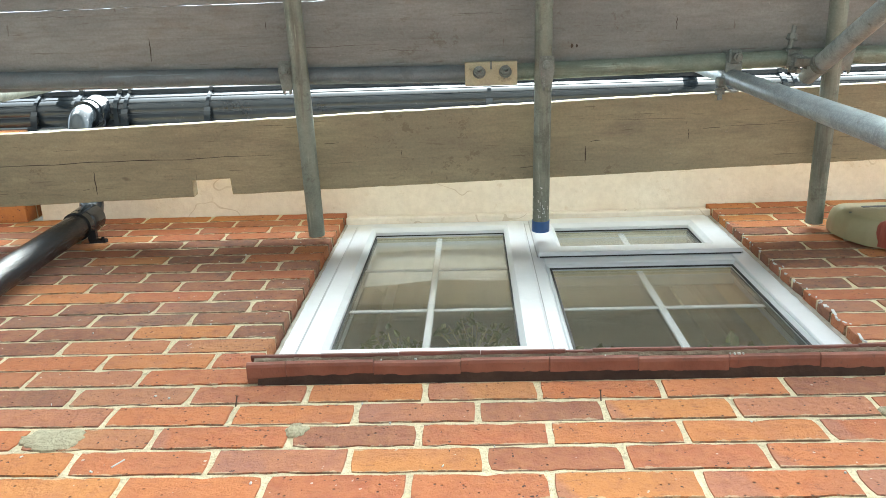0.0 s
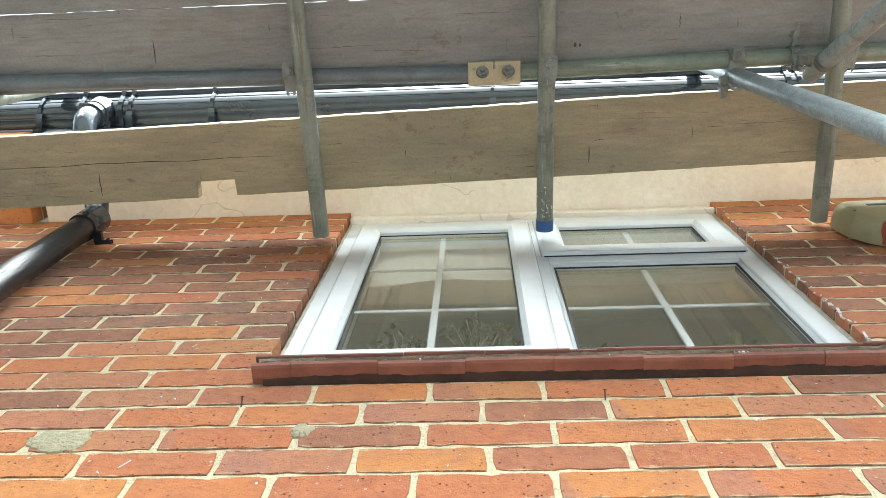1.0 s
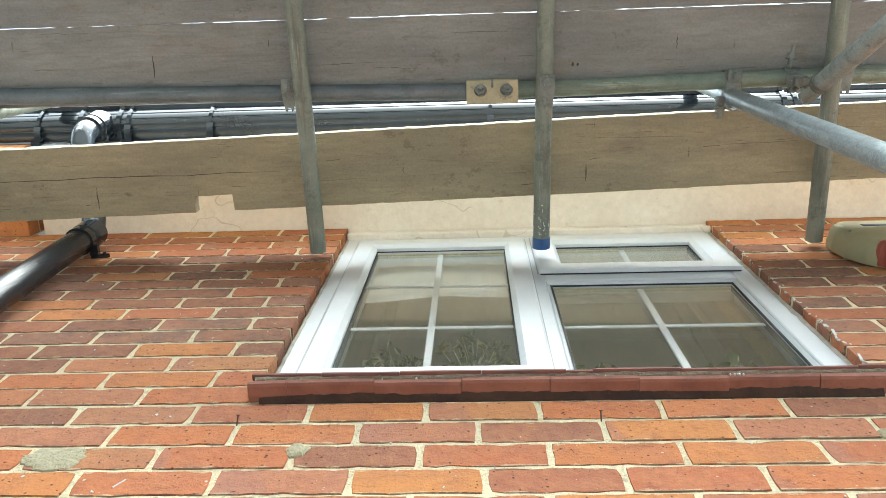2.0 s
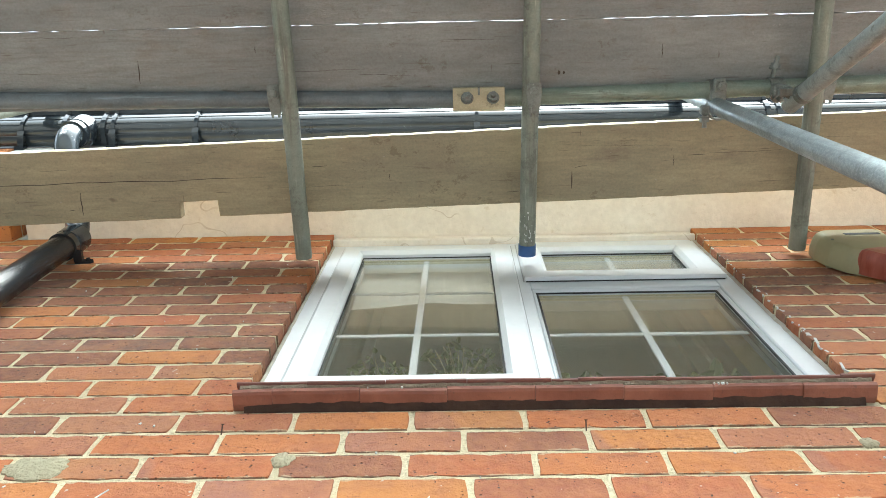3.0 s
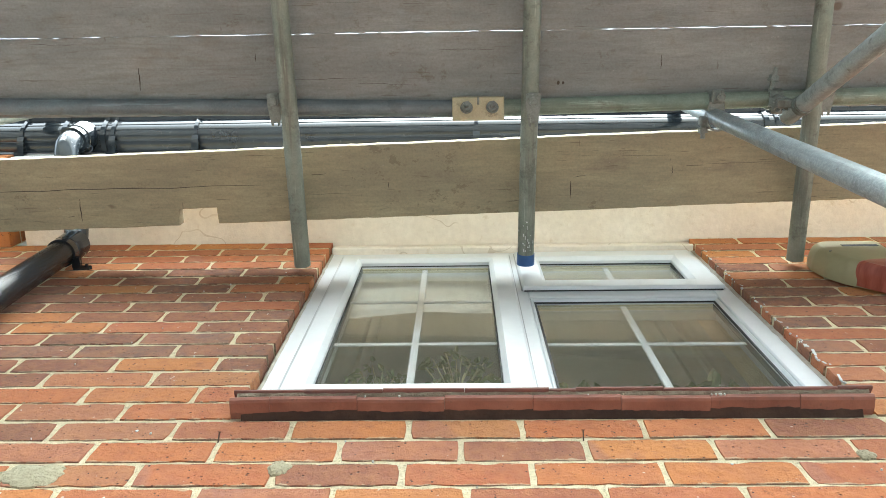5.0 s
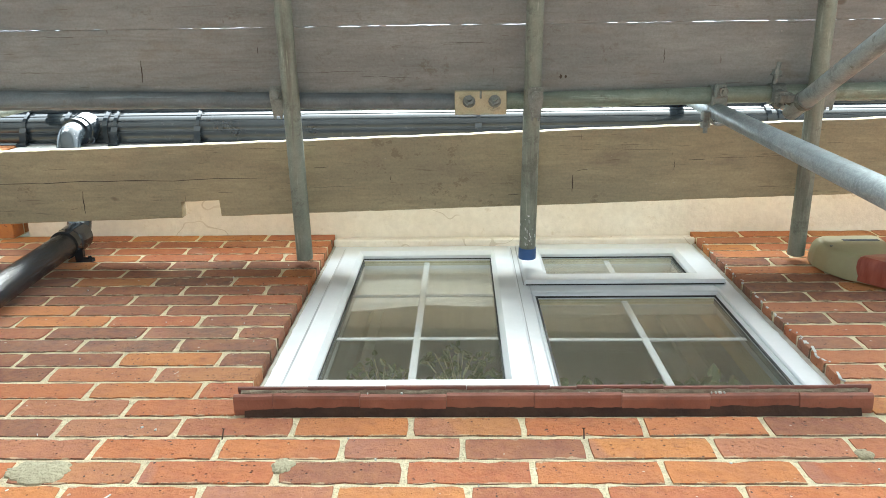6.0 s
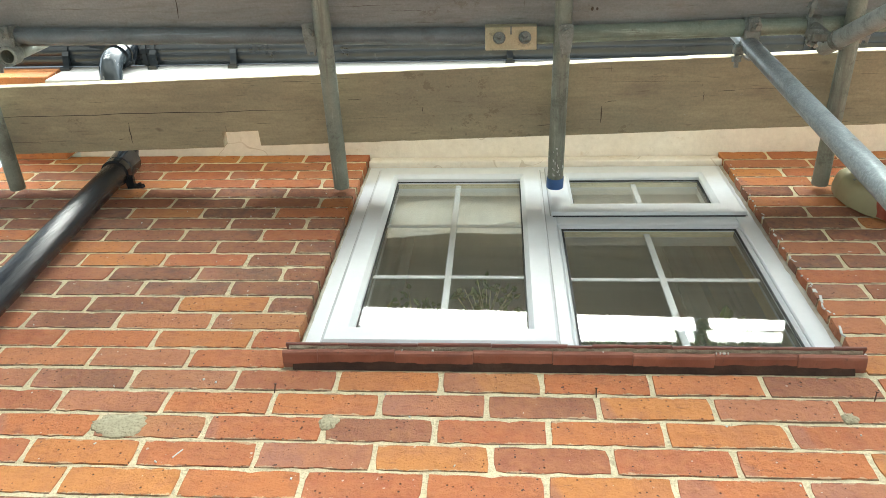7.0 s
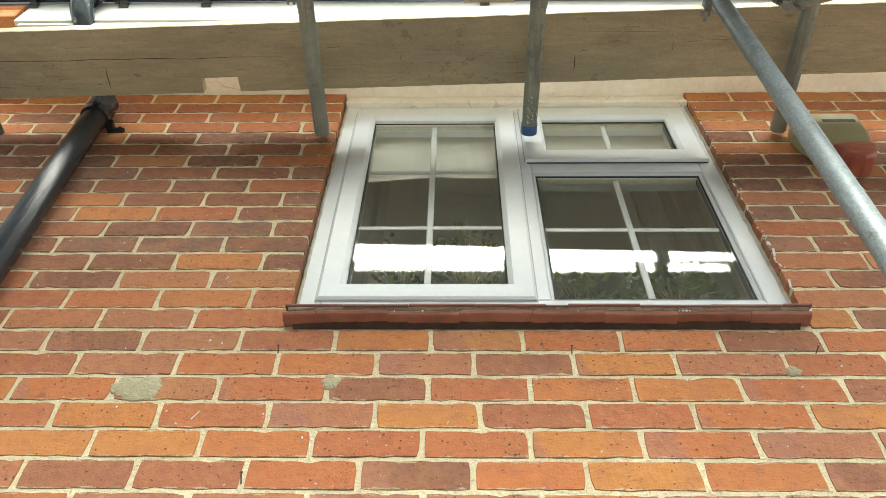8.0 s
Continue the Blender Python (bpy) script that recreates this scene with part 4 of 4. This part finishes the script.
def cross_mark(board, x, y0, y1, w):
    """A dark saw nick or split that runs across the grain on a board's underside."""
    bm = bmesh.new()
    at = board.location
    n = 12
    rows = []
    for k in range(n + 1):
        u = k / n
        h = w * (0.35 + math.sin(math.pi * u)) * 0.5
        xx = x + 0.0022 * noise.noise((u * 5, x * 9, 1)) - at.x
        z0 = 0.0012 * noise.noise(((xx + at.x) * 1.7, 1, 1)) - 0.0006
        yy = y0 + (y1 - y0) * u - at.y
        rows.append([bm.verts.new(q) for q in ((xx - h, yy, z0), (xx + h, yy, z0), (xx + h, yy, z0 + 0.0025), (xx - h, yy, z0 + 0.0025))])
    for a, d in zip(rows, rows[1:]):
        for k in range(4):
            bm.faces.new((a[k], a[(k + 1) % 4], d[(k + 1) % 4], d[k]))
    bm.faces.new(rows[0])
    bm.faces.new(rows[-1][::-1])
    part("split", bm, CRACK, board, "dark split across the grain")


notched = scaffold_board("scaffold_board", -2.15, 1.75, -0.164, -0.385, 4.290, 1, "weathered brown timber scaffold board with a sawn notch", (-0.970, -0.853, 0.050), -0.028)
for x, y0, y1, w in ((-1.268, -0.222, -0.150, 0.0022), (0.212, -0.258, -0.206, 0.0024), (-0.62, -0.225, -0.200, 0.0012), (0.51, -0.300, -0.270, 0.0012), (-0.33, -0.262, -0.245, 0.0014)):
    cross_mark(notched, x, y0, y1, w)
y = -0.4665
# The fifth board lies out of view, added to shade the upper wall.
for s in range(5):
    outer = scaffold_board("scaffold_board", -2.2, 1.85, y, y - 0.2255, 4.290, 11 + s, "weathered grey-brown timber scaffold board")
    if s == 0:
        for x, y0, y1, w in ((-1.042, -0.606, -0.540, 0.0022), (0.168, -0.552, -0.540, 0.006), (0.182, -0.550, -0.541, 0.005), (-0.70, -0.640, -0.618, 0.0014), (0.46, -0.620, -0.580, 0.0016)):
            cross_mark(outer, x, y0, y1, w)
    y -= 0.2265


def bolt(parent, p, axis, length, r=0.0065, label=""):
    p, d = Vector(p), Vector(axis).normalized()
    shank = part("bolt", pipe([p, p + d * length], r, 10), COUPLER, parent, label, True)
    part("nut", pipe([p + d * length * 0.45, p + d * (length * 0.45 + 0.012)], r * 2.0, 6), COUPLER, shank)
    part("washer", pipe([p + d * length * 0.38, p + d * length * 0.44], r * 2.4, 14), COUPLER, shank)


def sleeve_coupler(x0, x1, y, z):
    s = thing("sleeve_coupler", "yellow zinc sleeve coupler joining two ledger tubes", "scaffold coupler", "scaffold couplers", at=(x0, y, z))
    w = x1 - x0
    part("shell", pipe([(0, 0, 0), (w, 0, 0)], 0.031, 22), ZINC, s, smooth=True)
    part("flange", box(0.0, w, -0.033, 0.033, -0.046, -0.034, 0.002), ZINC, s)
    part("lip", box(0.001, w - 0.001, 0.026, 0.034, -0.0345, -0.006, 0.002), ZINC, s)
    for bx in (0.040, w - 0.034):
        bolt(s, (bx, 0.004, -0.044), (0, -0.5, -0.87), 0.046, 0.0075, label="dark nut and bolt")
    part("ridge", box(w * 0.5 - 0.003, w * 0.5 + 0.003, -0.034, -0.012, -0.049, -0.045, 0.001), COUPLER, s)
sleeve_coupler(-0.136, 0.010, -0.482, 4.262)


def putlog_clip(x, y, z, drop):
    """A band on the ledger with a tapered strap under it, held by a nut; drop: how far the strap hangs."""
    c = thing("putlog_coupler", "dirty steel coupler clipping a transom to the ledger", "scaffold coupler", "scaffold couplers", at=(x, y, z))
    part("band", pipe([(-0.017, 0, 0), (0.017, 0, 0)], 0.0275, 20, 0.003), COUPLER, c, smooth=True)
    zb = -0.030 - drop
    strap_ = prism([(-0.020, -0.040), (-0.012, -0.044), (0.012, -0.044), (0.020, -0.040), (0.021, -0.015), (0.016, 0.025), (0.012, 0.048), (0.006, 0.050), (0.005, 0.040), (-0.005, 0.040), (-0.006, 0.050), (-0.012, 0.048), (-0.016, 0.025), (-0.021, -0.015)], "z", zb - 0.006, zb, 0.0015)
    part("strap", strap_, COUPLER, c)
    part("ear", box(-0.014, 0.014, 0.028, 0.036, zb, 0.004, 0.003), COUPLER, c)
    part("ear", box(-0.012, 0.012, -0.037, -0.029, zb, 0.004, 0.003), COUPLER, c)
    bolt(c, (0, -0.018, zb - 0.004), (0, -0.12, -1), 0.030)
putlog_clip(-0.640, -0.491, 4.262, 0.002)
putlog_clip(0.088, -0.484, 4.262, 0.050)
putlog_clip(0.910, -0.498, 4.262, 0.002)
putlog_clip(-1.69, -0.509, 4.262, 0.002)


def right_angle_coupler(x, y, z):
    c = thing("right_angle_coupler", "dirty steel right-angle coupler on the upright", "scaffold coupler", "scaffold couplers", at=(x, y, z))
    part("ledger_band", pipe([(-0.020, 0, 0), (0.020, 0, 0)], 0.0295, 20, 0.005), COUPLER, c, smooth=True)
    part("upright_band", pipe([(0.0, 0.051, -0.052), (0.0, 0.051, -0.012)], 0.0300, 20, 0.005), COUPLER, c, smooth=True)
    part("saddle", box(-0.022, 0.022, -0.004, 0.030, -0.040, -0.026, 0.004), COUPLER, c)
    part("flap", box(-0.016, 0.016, -0.036, 0.004, -0.046, -0.028, 0.004), COUPLER, c)
    bolt(c, (0.0, -0.016, -0.040), (0, 0, -1), 0.036)
    bolt(c, (-0.036, 0.052, -0.034), (0, 0.9, -0.2), 0.05)
    part("lug", box(-0.046, -0.024, 0.040, 0.066, -0.048, -0.020, 0.004), COUPLER, c)
right_angle_coupler(0.607, -0.4905, 4.262)
right_angle_coupler(-1.553, -0.5065, 4.262)


def swivel_coupler(x, y, z):
    c = thing("swivel_coupler", "dirty steel swivel coupler holding the brace", "scaffold coupler", "scaffold couplers", at=(x, y, z))
    part("ledger_band", pipe([(-0.020, 0, 0), (0.020, 0, 0)], 0.0295, 20, 0.005), COUPLER, c, smooth=True)
    d = Vector((-0.017, -1.845, -3.95)).normalized()
    p = Vector((0.0180, -0.0070, -0.1770))
    part("brace_band", pipe([p - d * 0.030, p - d * 0.006], 0.0275, 20, 0.003), COUPLER, c, smooth=True)
    part("jaw", box(-0.046, 0.006, -0.012, 0.010, -0.150, -0.139, 0.003), COUPLER, c)
    part("jaw", box(-0.040, 0.002, -0.014, 0.012, -0.098, -0.086, 0.003), COUPLER, c)
    part("pivot", pipe([(0, 0, -0.028), (-0.004, 0.004, -0.125)], 0.016, 14), COUPLER, c, smooth=True)
    part("lug", box(-0.05, -0.012, -0.018, 0.012, -0.13, -0.10, 0.004), COUPLER, c)
    for q, a in (((-0.036, 0.01, -0.09), (0, 0.2, -1)), ((-0.02, -0.03, -0.03), (0.2, -1, 0.1))):
        bolt(c, q, a, 0.06)
swivel_coupler(0.775, -0.4935, 4.262)


# ---- alarm box ----
def alarm_box():
    a = thing("alarm_box", "beige plastic burglar alarm box with a red lens", "alarm box", at=(1.012, -0.002, 4.090))
    outline = [(-0.085, 0.170), (0.118, 0.172), (0.128, 0.155), (0.112, 0.00), (0.092, -0.075), (0.060, -0.125), (-0.030, -0.125), (-0.085, -0.070), (-0.118, 0.00), (-0.128, 0.080), (-0.118, 0.145)]
    def size(pts):
        return [(px * 0.86, 0.172 + (pz - 0.172) * 0.86) for px, pz in pts]
    def dome(pts, rings, centre):
        """Rings of an outline drawn in towards the centre, from the wall outwards."""
        bm = bmesh.new()
        rows = [[bm.verts.new((centre[0] + (px - centre[0]) * kx, y_, centre[1] + (pz - centre[1]) * kz)) for px, pz in pts] for y_, kx, kz in rings]
        n = len(pts)
        for p_, q_ in zip(rows, rows[1:]):
            for k in range(n):
                bm.faces.new((p_[k], p_[(k + 1) % n], q_[(k + 1) % n], q_[k]))
        bm.faces.new(rows[0])
        bm.faces.new(rows[-1])
        return bm
    def rounded(pts, r):
        line = [pts[-1]] + list(pts) + [pts[0]]
        flat = bend([(q[0], 0, q[1]) for q in line], r, 4)
        return [(q.x, q.z) for q in flat[1:-1]]
    body = rounded(size(outline), 0.006)
    part("cover", dome(body, [(-0.004, 1.0, 1.0), (-0.022, 1.01, 1.0), (-0.040, 0.985, 0.985), (-0.056, 0.955, 0.965), (-0.067, 0.91, 0.935), (-0.0735, 0.85, 0.89), (-0.0760, 0.78, 0.84)], (0.012, 0.045)), BEIGE, a, smooth=True)
    glow = rounded(size([(-0.048, -0.118), (-0.066, -0.085), (-0.056, -0.072), (0.000, -0.058), (0.050, -0.055), (0.088, -0.060), (0.100, -0.070), (0.092, -0.105), (0.064, -0.155), (0.020, -0.178), (-0.015, -0.165)]), 0.005)
    part("lens", dome(glow, [(-0.008, 1.0, 1.0), (-0.045, 1.0, 1.0), (-0.064, 0.97, 0.97), (-0.073, 0.90, 0.92), (-0.0772, 0.78, 0.82)], (0.012, -0.085)), RED_LENS, a, "dusty red plastic lens", True)
    part("print", box(-0.026, 0.076, -0.0770, -0.0740, 0.096, 0.112), INK, a, "dark printed bar")
    part("screw", pipe([(-0.082, -0.077, 0.05), (-0.082, -0.072, 0.05)], 0.004, 10), COUPLER, a)
alarm_box()


# ---- tree beyond the house corner ----
def tree(x, y):
    r = random.Random(31)
    t = thing("tree", "tall leafy green tree beyond the house corner", "tree", at=(x, y, 0))
    wood = pipe([(0, 0, 0), (0.06, 0.02, 2.2), (-0.05, 0.04, 4.6), (0.05, 0, 7.2), (0.0, 0, 9.2)], 0.2, 12, radii=[0.22, 0.18, 0.14, 0.08, 0.02])
    tips = []
    for k in range(26):
        h = r.uniform(3.4, 8.8)
        a, ln = r.uniform(0, 6.283), r.uniform(0.7, 1.9) * (1.15 - (h - 3.4) / 8)
        q = Vector((math.cos(a) * ln, math.sin(a) * ln, h + ln * 0.55))
        pipe([(0, 0, h), tuple(Vector((0, 0, h)).lerp(q, 0.5) + Vector((0, 0, -0.08))), tuple(q)], 0.03, 6, bm=wood, radii=[0.05, 0.03, 0.012])
        tips += [Vector((0, 0, h)).lerp(q, f) for f in (0.45, 0.7, 0.9, 1.05)]
    part("trunk", wood, STEM, t)
    leaves = bmesh.new()
    for tip in tips:
        for k in range(46):
            c = tip + Vector((r.gauss(0, 0.24), r.gauss(0, 0.24), r.gauss(0, 0.2)))
            d = Vector((r.uniform(-1, 1), r.uniform(-1, 1), r.uniform(-0.8, 0.5))).normalized()
            sd = d.orthogonal().normalized() * r.uniform(0.02, 0.035)
            L = r.uniform(0.06, 0.11)
            v = [leaves.verts.new(w_) for w_ in (c, c + d * L * 0.5 + sd, c + d * L, c + d * L * 0.5 - sd)]
            leaves.faces.new(v)
    part("crown", leaves, LEAF, t)
tree(-5.2, 0.9)


# ---- nails and mortar patches ----
def nail(p, d, length):
    n = thing("nail", "small rusty nail sticking out of the brick wall", "nail", "nails in the wall", at=p)
    d = Vector(d).normalized()
    part("shank", pipe([d * -0.02, d * length], 0.0013, 8), RUST, n)
    part("head", pipe([d * length, d * (length + 0.0015)], 0.0032, 10), RUST, n)
nail((-0.555, 0.002, 3.222), (0.1, -1, 0.55), 0.018)
nail((0.098, 0.002, 3.222), (0.0, -1, 0.55), 0.018)
nail((0.634, 0.002, 3.222), (0.3, -1, 0.55), 0.018)
nail((-0.560, 0.002, 2.868), (0.1, -1, 0.35), 0.025)


PATCH = worn("weathered_sandy_mortar", (0.50, 0.45, 0.30), (0.40, 0.35, 0.23), 0.95, big=25, fine=140, bump=0.9, dirt_or_glint=(0.24, 0.20, 0.13))


def lump(x, z, rx, rz, seed):
    """A low, ragged pat of mortar on the wall face."""
    bm = bmesh.new()
    n = 56
    rings = []
    for f, y in ((1.0, 0.004), (0.93, -0.0018), (0.7, -0.0042), (0.4, -0.0050)):
        ring = []
        for i in range(n):
            a = 2 * math.pi * i / n
            c, d = math.cos(a), math.sin(a)
            k = 1 + 0.32 * noise.noise((c * 1.6, d * 1.6, seed)) + (0.12 * noise.noise((c * 5, d * 5, seed)) + 0.06 * noise.noise((c * 13, d * 13, seed))) * f
            h = 0.0016 * noise.noise((c * f * 5, d * f * 5, seed + 3)) if f < 1 else 0
            ring.append(bm.verts.new((x + rx * k * f * c, y + h, z + rz * k * f * d)))
        rings.append(ring)
    for p, q in zip(rings, rings[1:]):
        for i in range(n):
            bm.faces.new((p[i], p[(i + 1) % n], q[(i + 1) % n], q[i]))
    bm.faces.new(rings[-1])
    part("mortar_patch", bm, PATCH, wall, "rough sandy mortar patch")
lump(-0.836, 3.112, 0.060, 0.036, 1.3)
lump(-0.425, 3.130, 0.020, 0.022, 2)
lump(0.565, 3.165, 0.016, 0.016, 4)


fr = random.Random(21)
def fleck(x, z, w, h, turn, y=-0.002):
    bm = box(-w / 2, w / 2, -0.0006, 0.003, -h / 2, h / 2, 0.0004)
    bmesh.ops.rotate(bm, verts=bm.verts, cent=(0, 0, 0), matrix=Matrix.Rotation(turn, 3, "Y"))
    bmesh.ops.translate(bm, verts=bm.verts, vec=(x, y, z))
    part("paint_fleck", bm, FLECK, wall, "white paint fleck")
fleck(-0.690, 3.035, 0.0022, 0.026, 0.5)
for i in range(34):
    fx = fr.uniform(-1.2, -0.58) if i % 3 else fr.uniform(-0.5, 0.9)
    fz = fr.uniform(3.0, 4.25) if i % 3 else fr.uniform(2.95, 3.24)
    fleck(fx, fz, fr.uniform(0.0015, 0.004), fr.uniform(0.002, 0.006), fr.uniform(-1, 1))


# paint spatter along the jamb beside the alarm box, droppings on the sill
for i in range(46):
    z_ = fr.uniform(3.37, 4.45)
    fleck(OPEN_R + abs(fr.gauss(0, 0.006)), z_, fr.uniform(0.0015, 0.005), fr.uniform(0.003, 0.016), fr.uniform(-0.5, 0.5), -0.001)
for x_, z_, w_, h_ in ((0.667, 3.372, 0.022, 0.014), (0.660, 3.470, 0.005, 0.030), (0.663, 3.600, 0.006, 0.034), (0.661, 3.640, 0.008, 0.014)):
    fleck(x_, z_, w_, h_, 0.2, -0.0015)
for x_, w_ in ((0.366, 0.006), (0.374, 0.003), (0.358, 0.003), (0.350, 0.002), (-0.235, 0.004), (-0.30, 0.002), (0.12, 0.002)):
    bm = box(x_ - w_ / 2, x_ + w_ / 2, -0.0412, -0.0372, 3.3165, 3.3215, 0.0008)
    part("dropping", bm, FLECK, sill, "white bird dropping")


# ---- bricks, last ----
def brick_mesh(seed, length, height=0.0665, depth=0.10, name="brick"):
    """A brick with a wavy, worn front edge; its centre is the origin and its front face looks along -y."""
    r = random.Random(seed)
    pts = []
    nx, nz = 9, 3
    for i in range(nx):
        pts.append((-length / 2 + length * i / nx, -height / 2))
    for i in range(nz):
        pts.append((length / 2, -height / 2 + height * i / nz))
    for i in range(nx):
        pts.append((length / 2 - length * i / nx, height / 2))
    for i in range(nz):
        pts.append((-length / 2, height / 2 - height * i / nz))
    outer, ring, back = [], [], []
    for x_, z_ in pts:
        corner = abs(abs(x_) - length / 2) < 1e-6
        tip = corner and abs(abs(z_) - height / 2) < 1e-6
        jx = 0.0022 * noise.noise((z_ * 40, seed, x_ * 9)) + r.uniform(-0.0006, 0.0006)
        jz = 0.0024 * noise.noise((x_ * 19, seed * 1.7, z_ * 30)) + r.uniform(-0.0008, 0.0008)
        k = r.choice((0.0004, 0.001, 0.002, 0.0045)) if tip else 0.0
        chip = r.uniform(0.002, 0.0045) if r.random() < 0.09 else 0.0
        px, pz = x_ + jx - math.copysign(k, x_) * corner, z_ + jz - math.copysign(k * 0.7 + chip * (not corner), z_) * (tip or not corner)
        outer.append((px, 0.0024, pz))
        ins = r.uniform(0.0003, 0.0013)
        ring.append((px - math.copysign(ins, x_) * corner, r.uniform(-0.0006, 0.0004), pz - math.copysign(ins, z_) * (abs(z_) > 0.02)))
        back.append((x_, depth, z_))
    n = len(pts)
    verts = outer + ring + back
    faces = [tuple(range(n, 2 * n))]
    for i in range(n):
        j = (i + 1) % n
        faces.append((i, j, n + j, n + i))
        faces.append((2 * n + i, 2 * n + j, j, i))
    me = bpy.data.meshes.new(name)
    me.from_pydata(verts, [], faces)
    me.materials.append(BRICK)
    return me


# upright joints of the courses below the sill
JOINTS = {
    3: (-1.092, -0.872, -0.648, -0.432, -0.215, -0.008, 0.212, 0.435, 0.661),
    2: (-0.994, -0.771, -0.551, -0.332, -0.120, 0.099, 0.320, 0.558),
    1: (-1.100, -0.885, -0.662, -0.431, -0.217, -0.002, 0.214, 0.440, 0.656),
    0: (-0.983, -0.768, -0.542, -0.324, -0.110, 0.108, 0.325, 0.560),
    -1: (-0.878, -0.661, -0.442, -0.225, -0.013, 0.206, 0.429, 0.666),
    -2: (-0.987, -0.769, -0.559, -0.342, -0.126, 0.088, 0.306, 0.533),
    -3: (-0.869, -0.650, -0.432, -0.218, -0.002, 0.215, 0.437, 0.660),
}


# courses beside the window: joints on its downpipe side, and the first one on the alarm box side
BESIDE = {
    4: ((-1.219, -0.995, -0.774), 0.765), 5: ((-1.105, -0.881, -0.655), 0.880), 6: ((-1.225, -1.003, -0.772), 0.770),
    7: ((-1.106, -0.882, -0.657), 0.884), 8: ((-1.222, -1.006, -0.775), 0.782), 9: ((-1.118, -0.884, -0.657), 0.895),
    10: ((-1.231, -1.002, -0.772), 0.781), 11: ((-1.119, -0.885, -0.660), 0.902), 12: ((-1.455, -1.233, -1.003, -0.773), 0.795),
    13: ((-1.126, -0.890, -0.659), 0.909), 14: ((-1.447, -1.223, -0.998, -0.770), 0.793), 15: ((-1.578, -1.350, -1.118, -0.885, -0.649), 0.925),
    16: ((-1.453, -1.238, -1.004, -0.773), 0.801), 17: ((-1.581, -1.355, -1.126, -0.898, -0.673), 0.882), 18: ((-1.696, -1.466, -1.238, -1.005, -0.776), 0.813),
    19: ((-1.578, -1.360, -1.135, -0.908, -0.690), 0.924), 20: ((-1.240, -1.013, -0.780), 0.811),
}


def course_joints(k):
    """Where the upright joints of a course lie."""
    r = random.Random(100 + k)
    if k in JOINTS:
        js = list(JOINTS[k])
        return [js[0] - 0.222 * n for n in range(8, 0, -1)] + js + [js[-1] + 0.222 * n for n in range(1, 12)]
    if k in BESIDE:
        js, right = BESIDE[k]
        return [js[0] - 0.227 * n for n in range(6, 0, -1)] + list(js) + [right + 0.2235 * n + (r.uniform(-0.006, 0.006) if n else 0) for n in range(0, 11)]
    start = -0.768 if k % 2 == 0 else -0.656
    return [start + n * 0.2195 + r.uniform(-0.006, 0.006) for n in range(-6, 18)]


def spans(k):
    """The bricks of a course, as pairs of ends."""
    xs = [v for v in course_joints(k) if WALL_L + 0.06 < v < WALL_R - 0.06]
    z = FIRST + k * COURSE
    cuts = [WALL_L - 0.005] + xs + [WALL_R + 0.005]
    out = []
    for a, b in zip(cuts, cuts[1:]):
        a, b = a + 0.005, b - 0.005
        if z + 0.04 > OPEN_B and a < OPEN_L < b:
            if b > OPEN_R:
                out.append((OPEN_R, b))
            out.append((a, OPEN_L - 0.006))
        elif z + 0.04 > OPEN_B and a < OPEN_R < b:
            out.append((OPEN_R, b))
        elif z + 0.04 > OPEN_B and a >= OPEN_L and b <= OPEN_R:
            continue
        else:
            out.append((a, b))
    return out


LENGTHS = (0.215, 0.105, 0.14, 0.24)
MESHES = {L: [brick_mesh(10 + i + int(L * 1000), L) for i in range(10 if L == 0.215 else 4)] for L in LENGTHS}
far = bmesh.new()
rng = random.Random(9)
for k in range(-40, 21):
    z = FIRST + k * COURSE + rng.uniform(-0.0012, 0.0012)
    for a, b in spans(k):
        near = k >= -4 and a < 1.38
        L = min(LENGTHS, key=lambda v: abs(v - (b - a)))
        me = rng.choice(MESHES[L])
        proud = rng.uniform(-0.0014, 0.0006)
        m = Matrix.Translation(((a + b) / 2, proud, z)) @ Matrix.Rotation(rng.uniform(-0.006, 0.006), 4, "Y") @ Matrix.Diagonal(((b - a) / L, 1, 1, 1))
        if near:
            ob = new("brick", me)
            ob.parent = wall
            ob.matrix_basis = m
            # dark bricks in the courses beside the window; colour also holds the boards' shade
            if rng.random() < (0.55 if 6 <= k <= 16 else 0.0):
                ob.material_slots[0].link = "OBJECT"
                ob.material_slots[0].material = DARK_SHADED_BRICK
        else:
            n0 = len(far.verts)
            far.from_mesh(me)
            far.verts.ensure_lookup_table()
            for v in far.verts[n0:]:
                v.co = m @ v.co
ob = part("far_bricks", far, BRICK_FAR, wall)
ob["kind"] = "stuff"
